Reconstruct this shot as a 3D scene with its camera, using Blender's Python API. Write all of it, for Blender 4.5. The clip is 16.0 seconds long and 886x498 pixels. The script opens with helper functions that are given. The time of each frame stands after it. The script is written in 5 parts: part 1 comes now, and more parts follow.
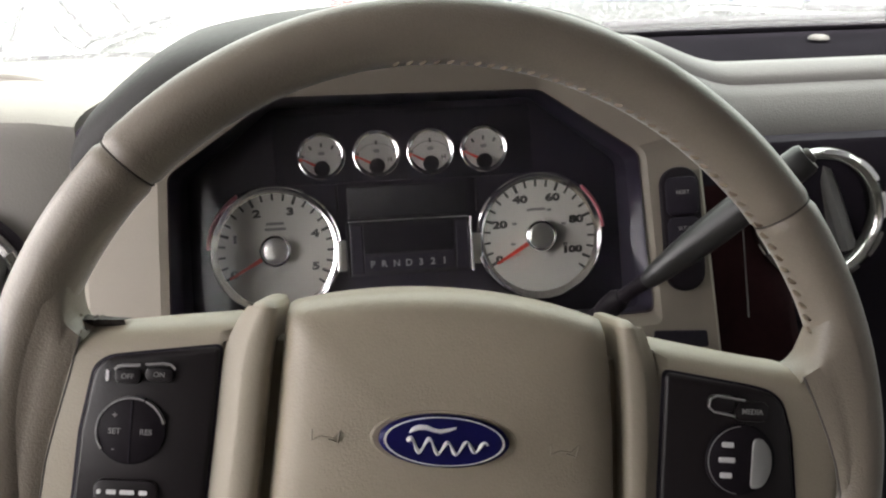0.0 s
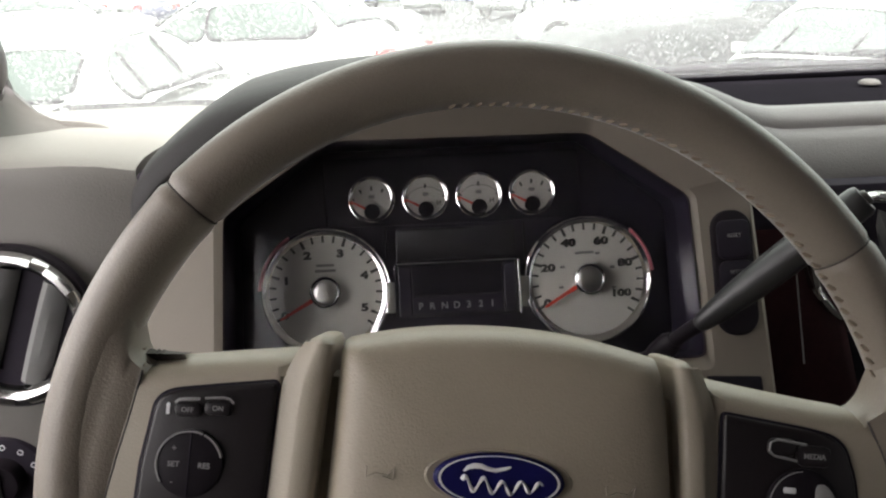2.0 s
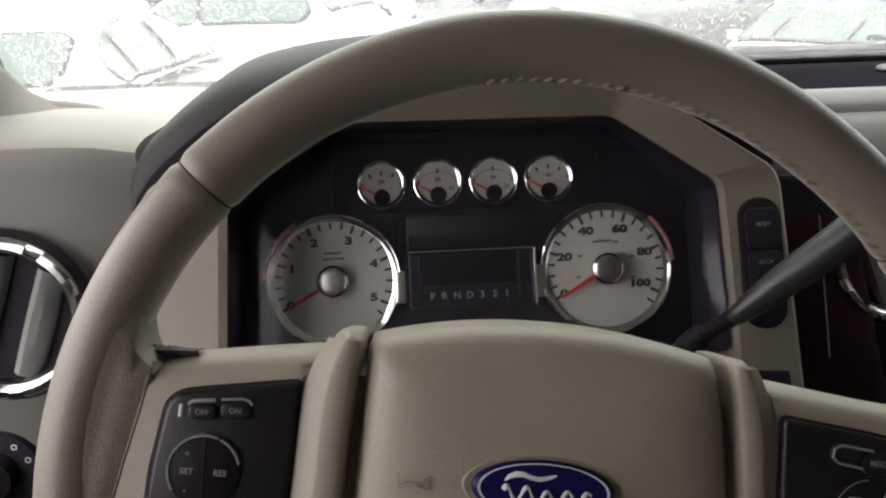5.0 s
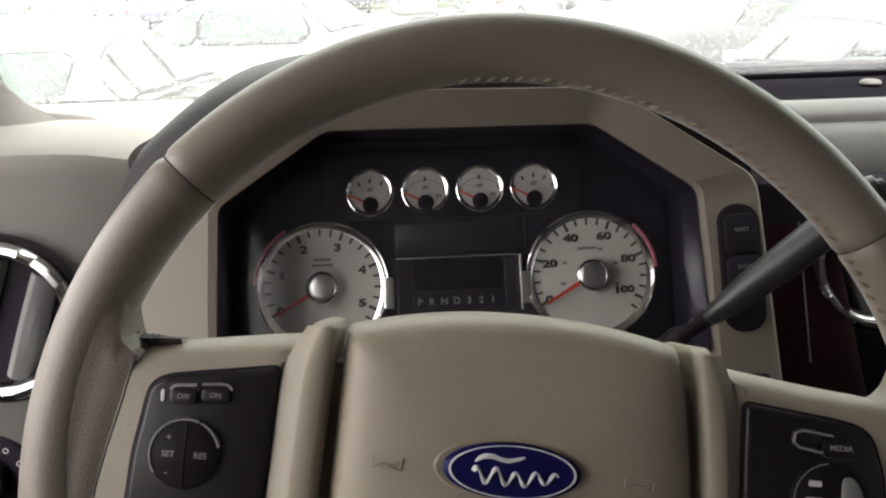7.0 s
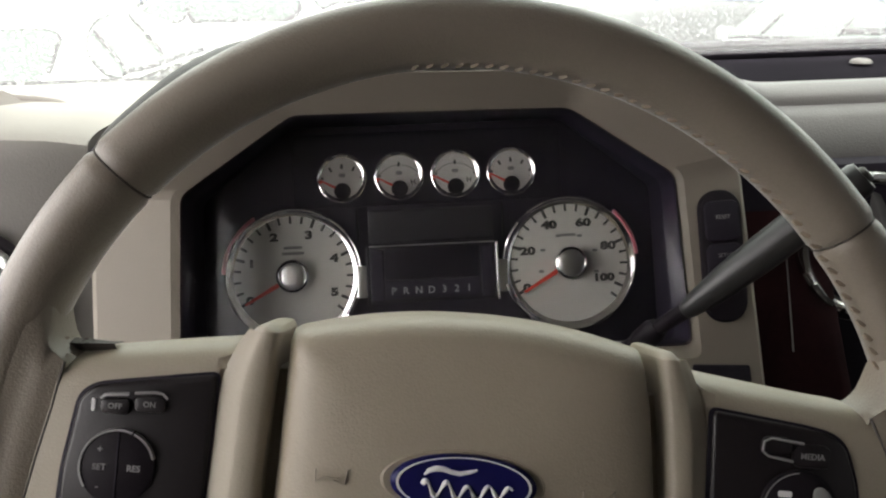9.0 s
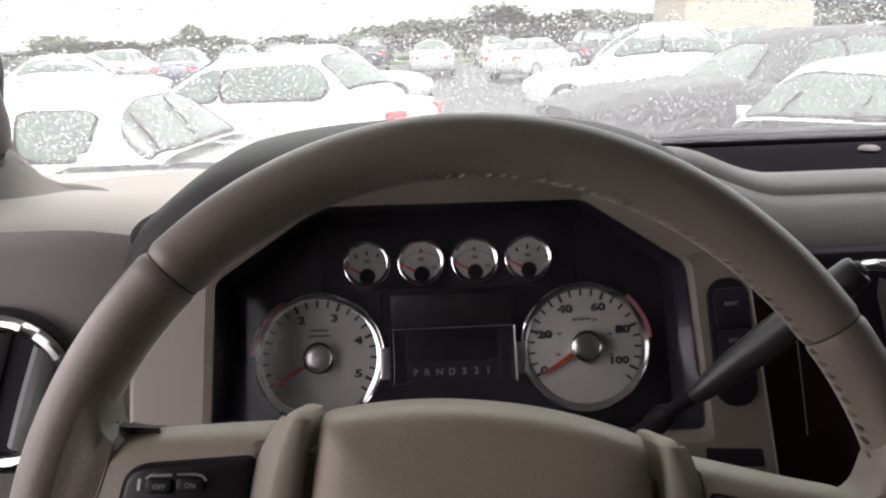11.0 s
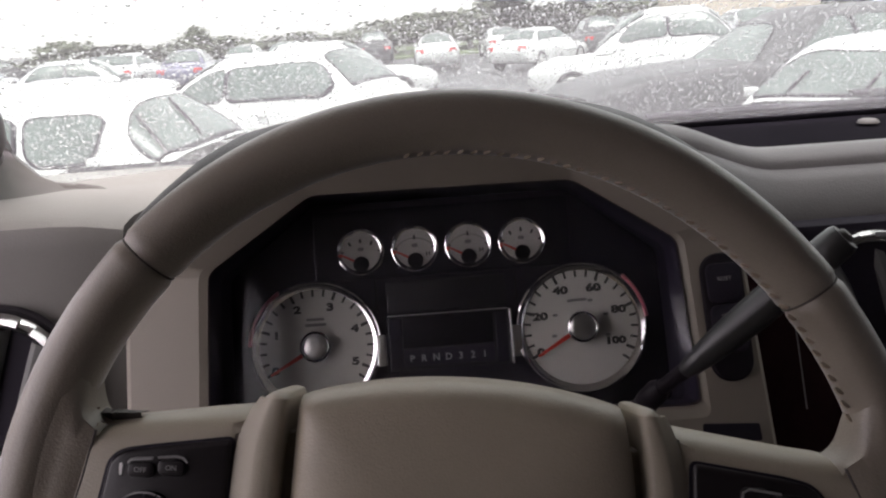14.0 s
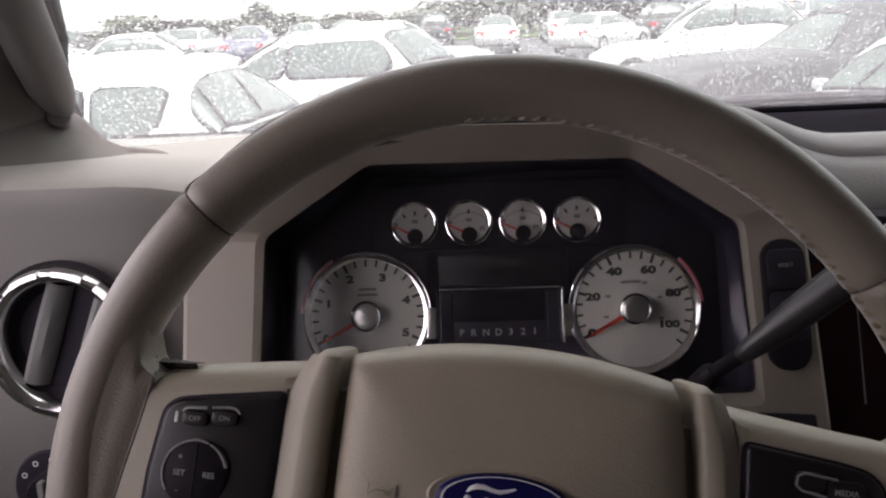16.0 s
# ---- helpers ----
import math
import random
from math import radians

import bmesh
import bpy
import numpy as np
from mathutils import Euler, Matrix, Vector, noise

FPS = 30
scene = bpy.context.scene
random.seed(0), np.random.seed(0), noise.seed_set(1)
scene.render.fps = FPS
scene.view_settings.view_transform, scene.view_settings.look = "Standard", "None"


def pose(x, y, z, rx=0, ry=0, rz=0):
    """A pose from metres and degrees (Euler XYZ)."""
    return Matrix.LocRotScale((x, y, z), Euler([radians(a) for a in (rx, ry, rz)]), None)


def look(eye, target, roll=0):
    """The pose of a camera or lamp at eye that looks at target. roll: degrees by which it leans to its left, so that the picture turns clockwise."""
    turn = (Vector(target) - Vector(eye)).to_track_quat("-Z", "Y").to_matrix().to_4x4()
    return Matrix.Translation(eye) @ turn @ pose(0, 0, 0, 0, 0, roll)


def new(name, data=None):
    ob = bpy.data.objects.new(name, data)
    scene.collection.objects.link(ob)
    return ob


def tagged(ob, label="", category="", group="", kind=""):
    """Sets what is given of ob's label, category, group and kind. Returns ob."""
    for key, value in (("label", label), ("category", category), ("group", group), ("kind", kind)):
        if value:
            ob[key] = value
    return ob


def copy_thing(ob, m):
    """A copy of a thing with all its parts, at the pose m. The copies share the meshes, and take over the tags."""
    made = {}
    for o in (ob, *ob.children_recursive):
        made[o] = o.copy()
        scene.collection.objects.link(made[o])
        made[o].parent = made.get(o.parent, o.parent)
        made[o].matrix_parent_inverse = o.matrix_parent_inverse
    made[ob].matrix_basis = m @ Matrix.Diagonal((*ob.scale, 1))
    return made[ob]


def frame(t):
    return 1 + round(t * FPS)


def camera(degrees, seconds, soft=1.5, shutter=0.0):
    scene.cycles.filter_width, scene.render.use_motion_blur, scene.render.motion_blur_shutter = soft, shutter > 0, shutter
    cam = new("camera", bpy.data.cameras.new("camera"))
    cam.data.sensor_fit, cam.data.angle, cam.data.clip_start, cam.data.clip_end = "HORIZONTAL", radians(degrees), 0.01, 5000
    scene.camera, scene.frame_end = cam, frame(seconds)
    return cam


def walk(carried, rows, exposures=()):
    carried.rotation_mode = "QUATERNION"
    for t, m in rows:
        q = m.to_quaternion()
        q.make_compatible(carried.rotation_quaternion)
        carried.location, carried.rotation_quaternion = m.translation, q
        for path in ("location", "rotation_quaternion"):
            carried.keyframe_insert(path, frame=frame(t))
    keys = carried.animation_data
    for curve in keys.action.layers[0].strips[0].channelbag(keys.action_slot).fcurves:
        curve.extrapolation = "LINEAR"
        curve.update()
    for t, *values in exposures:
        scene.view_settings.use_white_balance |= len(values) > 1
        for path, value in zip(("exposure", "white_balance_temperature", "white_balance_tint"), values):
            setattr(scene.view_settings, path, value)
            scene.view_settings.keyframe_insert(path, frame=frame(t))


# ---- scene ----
cam = camera(58.0, 16.0, soft=2.2)
# seconds, eye x y z, yaw, pitch, roll
PATH = [
    (0, -0.0289, -0.1177, 1.6787, -5.023, -22.844, -1.454),
    (0.2, -0.0299, -0.1202, 1.6796, -4.806, -21.943, -1.664),
    (0.5, -0.0313, -0.1238, 1.6809, -4.636, -20.933, -1.379),
    (0.7, -0.0344, -0.1245, 1.6811, -3.984, -20.907, -1.309),
    (1, -0.0392, -0.1254, 1.6814, -2.823, -19.895, -1.294),
    (1.2, -0.0387, -0.1258, 1.6815, -2.154, -19.794, -1.079),
    (1.5, -0.0380, -0.1265, 1.6816, -1.652, -18.925, -1.797),
    (1.7, -0.0368, -0.1247, 1.6797, -1.643, -18.528, -1.684),
    (2, -0.0350, -0.1220, 1.6768, -1.928, -19.415, -2.232),
    (2.2, -0.0331, -0.1225, 1.6777, -2.816, -19.226, -2.004),
    (2.5, -0.0303, -0.1233, 1.6789, -3.789, -19.196, -1.992),
    (2.7, -0.0303, -0.1238, 1.6791, -3.758, -19.301, -1.944),
    (3, -0.0304, -0.1245, 1.6794, -3.910, -18.603, -2.222),
    (3.2, -0.0302, -0.1246, 1.6801, -4.003, -18.431, -2.181),
    (3.5, -0.0300, -0.1248, 1.6811, -3.754, -18.258, -2.548),
    (3.7, -0.0296, -0.1249, 1.6793, -3.575, -17.954, -2.236),
    (4, -0.0290, -0.1250, 1.6766, -3.160, -18.397, -2.730),
    (4.2, -0.0294, -0.1207, 1.6716, -2.980, -18.827, -2.408),
    (4.5, -0.0300, -0.1144, 1.6642, -1.887, -19.240, -2.340),
    (4.7, -0.0390, -0.1059, 1.6658, -2.026, -18.738, -1.628),
    (5, -0.0525, -0.0932, 1.6681, -2.527, -20.361, -1.750),
    (5.2, -0.0571, -0.0907, 1.6669, -4.027, -20.853, -1.521),
    (7.3, -0.0424, -0.1110, 1.6609, -2.341, -18.773, -1.918),
    (7.5, -0.0424, -0.1110, 1.6609, -2.388, -18.721, -2.238),
    (7.7, -0.0430, -0.1100, 1.6609, -2.677, -18.337, -1.830),
    (8, -0.0439, -0.1085, 1.6609, -3.067, -18.048, -1.811),
    (8.2, -0.0458, -0.1041, 1.6595, -3.347, -18.280, -1.660),
    (8.5, -0.0478, -0.0963, 1.6580, -1.367, -20.755, -1.602),
    (8.7, -0.0383, -0.0934, 1.6594, -2.327, -19.780, -1.042),
    (9, -0.0241, -0.0892, 1.6616, -2.978, -20.510, -1.700),
    (9.2, -0.0219, -0.0987, 1.6651, -2.986, -19.598, -2.430),
    (11.3, -0.0226, -0.1163, 1.6806, -1.373, -15.155, -1.986),
    (11.5, -0.0156, -0.1131, 1.6721, -2.690, -15.213, -2.215),
    (11.7, -0.0144, -0.1141, 1.6711, -3.505, -15.040, -2.232),
    (12, -0.0125, -0.1155, 1.6696, -2.956, -15.559, -2.694),
    (12.2, -0.0111, -0.1145, 1.6696, -2.528, -15.599, -2.991),
    (12.5, -0.0091, -0.1131, 1.6694, -2.156, -15.715, -3.204),
    (12.7, -0.0101, -0.1163, 1.6699, -1.792, -15.407, -3.401),
    (13, -0.0116, -0.1212, 1.6705, -1.210, -14.758, -3.460),
    (13.2, -0.0098, -0.1223, 1.6722, -0.821, -14.834, -3.672),
    (13.5, -0.0071, -0.1241, 1.6747, -0.440, -14.557, -3.865),
    (14, -0.0064, -0.1191, 1.6728, -0.552, -15.617, -4.119),
    (14.2, -0.0069, -0.1195, 1.6729, -0.659, -15.077, -4.210),
    (14.5, -0.0076, -0.1200, 1.6729, -0.841, -15.797, -3.879),
    (15, -0.0064, -0.1195, 1.6712, 0.563, -15.809, -4.130),
    (15.2, -0.0064, -0.1191, 1.6696, 0.917, -15.614, -3.845),
    (15.5, -0.0064, -0.1185, 1.6671, 1.578, -16.184, -3.508),
    (15.7, -0.0075, -0.1190, 1.6663, 1.752, -16.899, -2.993),
    (16, -0.0091, -0.1199, 1.6650, 3.331, -16.599, -2.801),
]


def carried_pose(x, y, z, yaw, pitch, roll):
    return pose(x, y, z, 90 + pitch, 0, yaw) @ pose(0, 0, 0, 0, 0, roll)


# seconds, stops, kelvin, magenta tint
EXPOSURES = [(0.0, 1.14, 6600, 16), (0.7, 1.12, 6580, 17), (1.5, 0.82, 6580, 17), (3.5, 0.55, 6580, 17), (5.0, 0.57, 6600, 17), (8.0, 0.87, 6650, 15), (9.0, 0.85, 6650, 15), (11.5, 0.05, 6480, 27), (13.0, -0.1, 6480, 28), (14.5, -0.08, 6480, 28), (16.0, 0.12, 6480, 29)]
BASE_EXPOSURE = 3.4
walk(cam, [(t, carried_pose(*row)) for t, *row in PATH], [(t, BASE_EXPOSURE + e, kelvin, tint) for t, e, kelvin, tint in EXPOSURES])

# ---- daylight: overcast, rainy sky ----
world = bpy.data.worlds.new("overcast_sky")
scene.world = world
world.use_nodes = True
wn, wl = world.node_tree.nodes, world.node_tree.links
sky = wn.new("ShaderNodeTexSky")
sky.sky_type = "NISHITA"
sky.sun_disc = False
sky.sun_elevation, sky.sun_rotation = radians(71), radians(170)
sky.dust_density, sky.air_density = 4.0, 1.0
grey = wn.new("ShaderNodeHueSaturation")
grey.inputs["Saturation"].default_value = 0.12
wl.new(sky.outputs[0], grey.inputs["Color"])
cloud = wn.new("ShaderNodeMix")
cloud.data_type = "RGBA"
cloud.inputs["Factor"].default_value = 0.6
cloud.inputs["B"].default_value = (2.35, 2.32, 2.23, 1)
wl.new(grey.outputs[0], cloud.inputs["A"])
wl.new(cloud.outputs["Result"], wn["Background"].inputs["Color"])
wn["Background"].inputs["Strength"].default_value = 0.15
sun = new("sun", bpy.data.lights.new("sun", "SUN"))
sun.data.energy, sun.data.angle, sun.data.color = 0.5, radians(30), (1.0, 0.97, 0.92)
sun.matrix_world = look((0.5, -3, 9), (0, 0, 0))


# ---- materials ----
def mat(name, color, rough=0.5, metal=0.0, vary=0.08, scale=6.0, bump=0.0, grain=300.0, spec=0.5, coat=0.0, sheen=0.0):
    """A surface with slow stains, fine grain and relief; sizes in repeats per metre."""
    m = bpy.data.materials.new(name)
    m.use_nodes = True
    n, l = m.node_tree.nodes, m.node_tree.links
    b = n["Principled BSDF"]
    b.inputs["Metallic"].default_value = metal
    b.inputs["Specular IOR Level"].default_value = spec
    b.inputs["Coat Weight"].default_value = coat
    b.inputs["Sheen Weight"].default_value, b.inputs["Sheen Roughness"].default_value = sheen, 0.45
    tc = n.new("ShaderNodeTexCoord")
    slow, fine = n.new("ShaderNodeTexNoise"), n.new("ShaderNodeTexNoise")
    slow.inputs["Scale"].default_value, slow.inputs["Detail"].default_value = scale, 5
    fine.inputs["Scale"].default_value, fine.inputs["Detail"].default_value = grain, 3
    l.new(tc.outputs["Object"], slow.inputs["Vector"])
    l.new(tc.outputs["Object"], fine.inputs["Vector"])
    both = n.new("ShaderNodeMath")
    both.operation = "MULTIPLY_ADD"
    l.new(fine.outputs["Fac"], both.inputs[0])
    both.inputs[1].default_value = 0.35
    l.new(slow.outputs["Fac"], both.inputs[2])
    ramp = n.new("ShaderNodeMapRange")
    ramp.inputs["From Min"].default_value, ramp.inputs["From Max"].default_value = 0.42, 0.93
    ramp.inputs["To Min"].default_value, ramp.inputs["To Max"].default_value = 1 - vary, 1 + vary
    l.new(both.outputs[0], ramp.inputs["Value"])
    mul = n.new("ShaderNodeVectorMath")
    mul.operation = "SCALE"
    mul.inputs[0].default_value = color
    l.new(ramp.outputs[0], mul.inputs["Scale"])
    l.new(mul.outputs[0], b.inputs["Base Color"])
    rr = n.new("ShaderNodeMapRange")
    rr.inputs["To Min"].default_value, rr.inputs["To Max"].default_value = max(0.02, rough * 0.85), min(1, rough * 1.15)
    l.new(slow.outputs["Fac"], rr.inputs["Value"])
    l.new(rr.outputs[0], b.inputs["Roughness"])
    if bump:
        vor = n.new("ShaderNodeTexVoronoi")
        vor.inputs["Scale"].default_value = grain * 1.6
        l.new(tc.outputs["Object"], vor.inputs["Vector"])
        add = n.new("ShaderNodeMath")
        add.operation = "ADD"
        l.new(vor.outputs["Distance"], add.inputs[0])
        l.new(fine.outputs["Fac"], add.inputs[1])
        bp = n.new("ShaderNodeBump")
        bp.inputs["Strength"].default_value, bp.inputs["Distance"].default_value = bump, 0.0006
        l.new(add.outputs[0], bp.inputs["Height"])
        l.new(bp.outputs[0], b.inputs["Normal"])
    return m


def pane_mat(name, tint, rough=0.0, reflect=0.07, film=0.0, veil=0.0):
    """Thin clear glass: what is behind shows through, with a weak reflection; film: share of light that a wet film
    scatters, haze outside included; veil: share of mauve glare laid over.
    """
    m = bpy.data.materials.new(name)
    m.use_nodes = True
    n, l = m.node_tree.nodes, m.node_tree.links
    clear, gloss, mix = n.new("ShaderNodeBsdfTransparent"), n.new("ShaderNodeBsdfGlossy"), n.new("ShaderNodeMixShader")
    clear.inputs["Color"].default_value = (*tint, 1)
    mix.inputs[0].default_value = reflect
    gloss.inputs["Roughness"].default_value = max(0.02, rough)
    l.new(clear.outputs[0], mix.inputs[1])
    l.new(gloss.outputs[0], mix.inputs[2])
    last = mix
    if film:
        wet, over = n.new("ShaderNodeBsdfTranslucent"), n.new("ShaderNodeMixShader")
        wet.inputs["Color"].default_value = (0.9, 0.9, 0.9, 1)
        over.inputs[0].default_value = film
        l.new(mix.outputs[0], over.inputs[1])
        l.new(wet.outputs[0], over.inputs[2])
        last = over
    # pale mauve layer painted in for glare over the dark parts
    if veil:
        glare, over = n.new("ShaderNodeBsdfDiffuse"), n.new("ShaderNodeMixShader")
        glare.inputs["Color"].default_value = (0.6, 0.55, 0.66, 1)
        over.inputs[0].default_value = veil
        l.new(last.outputs[0], over.inputs[1])
        l.new(glare.outputs[0], over.inputs[2])
        last = over
    l.new(last.outputs[0], n["Material Output"].inputs["Surface"])
    return m


def water_mat():
    m = bpy.data.materials.new("rain_water")
    m.use_nodes = True
    n, l = m.node_tree.nodes, m.node_tree.links
    g = n.new("ShaderNodeBsdfGlass")
    g.inputs["IOR"].default_value, g.inputs["Roughness"].default_value = 1.33, 0.0
    thin, mix = n.new("ShaderNodeBsdfTransparent"), n.new("ShaderNodeMixShader")
    mix.inputs[0].default_value = 0.85
    l.new(thin.outputs[0], mix.inputs[1])
    l.new(g.outputs[0], mix.inputs[2])
    l.new(mix.outputs[0], n["Material Output"].inputs["Surface"])
    return m


LEATHER = mat("tan_leather", (0.182, 0.155, 0.123), 0.4, vary=0.12, scale=11, bump=0.2, grain=700, spec=0.5, sheen=0.3)
PADSKIN = mat("tan_pad_vinyl", (0.288, 0.246, 0.19), 0.48, vary=0.08, scale=18, bump=0.2, grain=600)
TRIMTAN = mat("tan_plastic", (0.3, 0.262, 0.205), 0.5, vary=0.05, scale=9, bump=0.12, grain=600)
WORNBROWN = mat("dark_worn_leather", (0.05, 0.041, 0.034), 0.7, vary=0.3, scale=90, bump=0.4, grain=900)
THREAD = mat("tan_thread", (0.21, 0.172, 0.13), 0.8, vary=0.1, scale=60, grain=1500)
SURROUND = mat("tan_cluster_surround", (0.205, 0.178, 0.147), 0.5, vary=0.06, scale=9, bump=0.12, grain=600)
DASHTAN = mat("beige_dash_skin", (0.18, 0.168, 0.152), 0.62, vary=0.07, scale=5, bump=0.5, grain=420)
DASHGREY = mat("warm_grey_dash_skin", (0.088, 0.083, 0.082), 0.5, vary=0.07, scale=5, bump=0.3, grain=420)
# darker copy of the beige skin: the front face's shade is in the colour
DASHSHADE = mat("shaded_beige_dash_skin", (0.125, 0.118, 0.107), 0.55, vary=0.06, scale=5, bump=0.3, grain=420)
HOODDARK = mat("charcoal_dash_skin", (0.024, 0.0225, 0.0225), 0.6, vary=0.1, scale=7, bump=0.35, grain=500, spec=0.25)
MATBLACK = mat("black_dash_mat", (0.0075, 0.007, 0.0085), 0.95, vary=0.15, scale=8, bump=0.2, grain=400, spec=0.0)
PANELBLACK = mat("satin_black_switch_plastic", (0.0125, 0.0098, 0.011), 0.4, vary=0.15, scale=20, bump=0.05, grain=500, spec=0.35)
BLACK = mat("black_plastic", (0.0125, 0.0102, 0.0128), 0.5, vary=0.15, scale=20, bump=0.05, grain=500, spec=0.1)
BLACKMATT = mat("matt_black_plastic", (0.0185, 0.0155, 0.022), 0.6, vary=0.15, scale=10, grain=300, spec=0.12)
HOUSING = mat("satin_black_housing", (0.021, 0.0175, 0.028), 0.36, vary=0.15, scale=10, grain=300, spec=0.3)
LEVERGREY = mat("dark_grey_lever_plastic", (0.021, 0.0205, 0.021), 0.38, vary=0.1, scale=20, bump=0.1, grain=500, spec=0.5)
SLATE = mat("slate_display_glass", (0.008, 0.0075, 0.009), 0.5, vary=0.05, scale=8, grain=200)
# chrome darkened in colour for the dim cab that the vents reflect
VENTCHROME = mat("dimmed_vent_chrome", (0.55, 0.55, 0.54), 0.16, metal=1.0, vary=0.12, scale=40, grain=300)
CHROME = mat("chrome", (0.86, 0.86, 0.86), 0.14, metal=1.0, vary=0.03, scale=30, grain=300)
SATIN = mat("satin_metal", (0.62, 0.62, 0.6), 0.3, metal=1.0, vary=0.04, scale=30, grain=400)
RINGCHROME = mat("gauge_ring_chrome", (0.95, 0.95, 0.95), 0.1, metal=1.0, vary=0.03, scale=30, grain=300)
# dial ivory darkened by the hood's shade over the upper gauges
GAUGEFACE = mat("shaded_ivory_gauge_face", (0.5, 0.485, 0.45), 0.55, vary=0.08, scale=60, grain=500)
DIAL = mat("ivory_dial", (0.58, 0.57, 0.52), 0.55, vary=0.04, scale=25, grain=500)
INK = mat("black_print", (0.05, 0.05, 0.048), 0.6, vary=0.1, scale=40, grain=300)
DIMINK = mat("dim_white_print", (0.19, 0.185, 0.185), 0.6, vary=0.1, scale=60, grain=400)
PALEINK = mat("white_print", (0.62, 0.62, 0.62), 0.6, vary=0.05, scale=40, grain=300)
GEARINK = mat("pale_grey_print", (0.33, 0.33, 0.33), 0.6, vary=0.05, scale=40, grain=300)
GREYINK = mat("grey_print", (0.2, 0.2, 0.195), 0.6, vary=0.05, scale=40, grain=300)
NEEDLE = mat("red_needle", (0.55, 0.05, 0.03), 0.45, vary=0.05, scale=40, grain=300)
REDTRIM = mat("red_accent", (0.7, 0.2, 0.25), 0.35, vary=0.1, scale=40, grain=300)
BADGEBLUE = mat("blue_enamel", (0.009, 0.009, 0.065), 0.3, vary=0.08, scale=60, grain=400, spec=0.15)
WOOD = mat("dark_red_wood_veneer", (0.019, 0.0075, 0.0085), 0.4, vary=0.35, scale=18, grain=160, spec=0.05, coat=0.02)
VANE = mat("grey_vane_plastic", (0.16, 0.16, 0.155), 0.4, vary=0.08, scale=15, grain=400)
LINER = mat("cab_liner_cloth", (0.42, 0.39, 0.35), 0.9, vary=0.06, scale=6, bump=0.2, grain=300)
CARPET = mat("cab_floor_carpet", (0.12, 0.11, 0.1), 0.95, vary=0.15, scale=9, bump=0.3, grain=250)
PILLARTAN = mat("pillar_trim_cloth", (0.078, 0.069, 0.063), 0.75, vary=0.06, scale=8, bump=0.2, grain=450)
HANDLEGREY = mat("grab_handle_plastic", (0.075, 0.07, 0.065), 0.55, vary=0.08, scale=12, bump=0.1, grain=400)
# film is the wet glass and also stands in for haze outdoors
GLASS = pane_mat("windscreen_glass", (0.62, 0.665, 0.63), reflect=0.02, film=0.03)
SIDEGLASS = pane_mat("door_glass", (0.94, 0.94, 0.93), reflect=0.05)
# three tints chosen only to set how much light unseen windows let in
DIMGLASS = pane_mat("dimmed_right_door_glass", (0.26, 0.265, 0.265), reflect=0.05)
DARKGLASS = pane_mat("dimmed_rear_glass", (0.04, 0.04, 0.04), reflect=0.05)
REARGLASS = pane_mat("dimmed_left_rear_door_glass", (0.34, 0.34, 0.34), reflect=0.05)
# a little glare is mixed into the lens to lift its blacks
LENS = pane_mat("instrument_lens", (0.93, 0.93, 0.93), rough=0.1, reflect=0.01, veil=0.005)
WATER = water_mat()
ASPHALT = mat("wet_asphalt", (0.05, 0.05, 0.052), 0.55, vary=0.25, scale=0.8, bump=0.4, grain=60, spec=0.3)
LINEPAINT = mat("worn_white_line", (0.6, 0.6, 0.58), 0.6, vary=0.2, scale=3, grain=60)
WHITEPAINT = mat("white_car_paint", (0.5, 0.51, 0.5), 0.25, vary=0.02, scale=2, grain=100, coat=0.6)
GREYPAINT = mat("dark_grey_car_paint", (0.05, 0.052, 0.053), 0.45, vary=0.06, scale=2, grain=200, spec=0.2)
SILVERPAINT = mat("silver_car_paint", (0.45, 0.46, 0.47), 0.3, metal=0.5, vary=0.04, scale=2, grain=200, coat=0.5)
REDPAINT = mat("red_car_paint", (0.35, 0.02, 0.02), 0.25, vary=0.05, scale=2, grain=100, coat=0.6)
BLUEPAINT = mat("blue_car_paint", (0.075, 0.072, 0.125), 0.25, vary=0.05, scale=2, grain=100, coat=0.6)
CARGLASS = mat("tinted_car_glass", (0.082, 0.106, 0.095), 0.08, vary=0.4, scale=2.0, grain=30, spec=0.5)
TYRE = mat("tyre_rubber", (0.02, 0.02, 0.02), 0.8, vary=0.2, scale=10, grain=100)
TAILRED = mat("red_lamp_lens", (0.45, 0.02, 0.02), 0.2, vary=0.1, scale=10, grain=60)
LAMPCLEAR = mat("clear_lamp_lens", (0.6, 0.62, 0.62), 0.12, vary=0.1, scale=10, grain=60, spec=1.0)
BARK = mat("bark", (0.09, 0.07, 0.05), 0.9, vary=0.3, scale=5, bump=0.5, grain=40)
LEAF = mat("tree_leaves", (0.05, 0.065, 0.03), 0.6, vary=0.4, scale=1.2, grain=12)
GRASS = mat("verge_grass", (0.06, 0.085, 0.03), 0.8, vary=0.3, scale=0.5, bump=0.4, grain=30)
BRICKWALL = mat("tan_building_wall", (0.42, 0.36, 0.29), 0.8, vary=0.1, scale=0.6, bump=0.2, grain=20)


# ---- builders ----
def link_mesh(name, bm, material, smooth=True, angle=40):
    bmesh.ops.recalc_face_normals(bm, faces=bm.faces)
    if smooth:
        lim = radians(angle)
        for f in bm.faces:
            f.smooth = True
        for e in bm.edges:
            if len(e.link_faces) == 2 and e.calc_face_angle(0) > lim:
                e.smooth = False
    me = bpy.data.meshes.new(name)
    bm.to_mesh(me)
    bm.free()
    me.materials.append(material)
    return new(name, me)


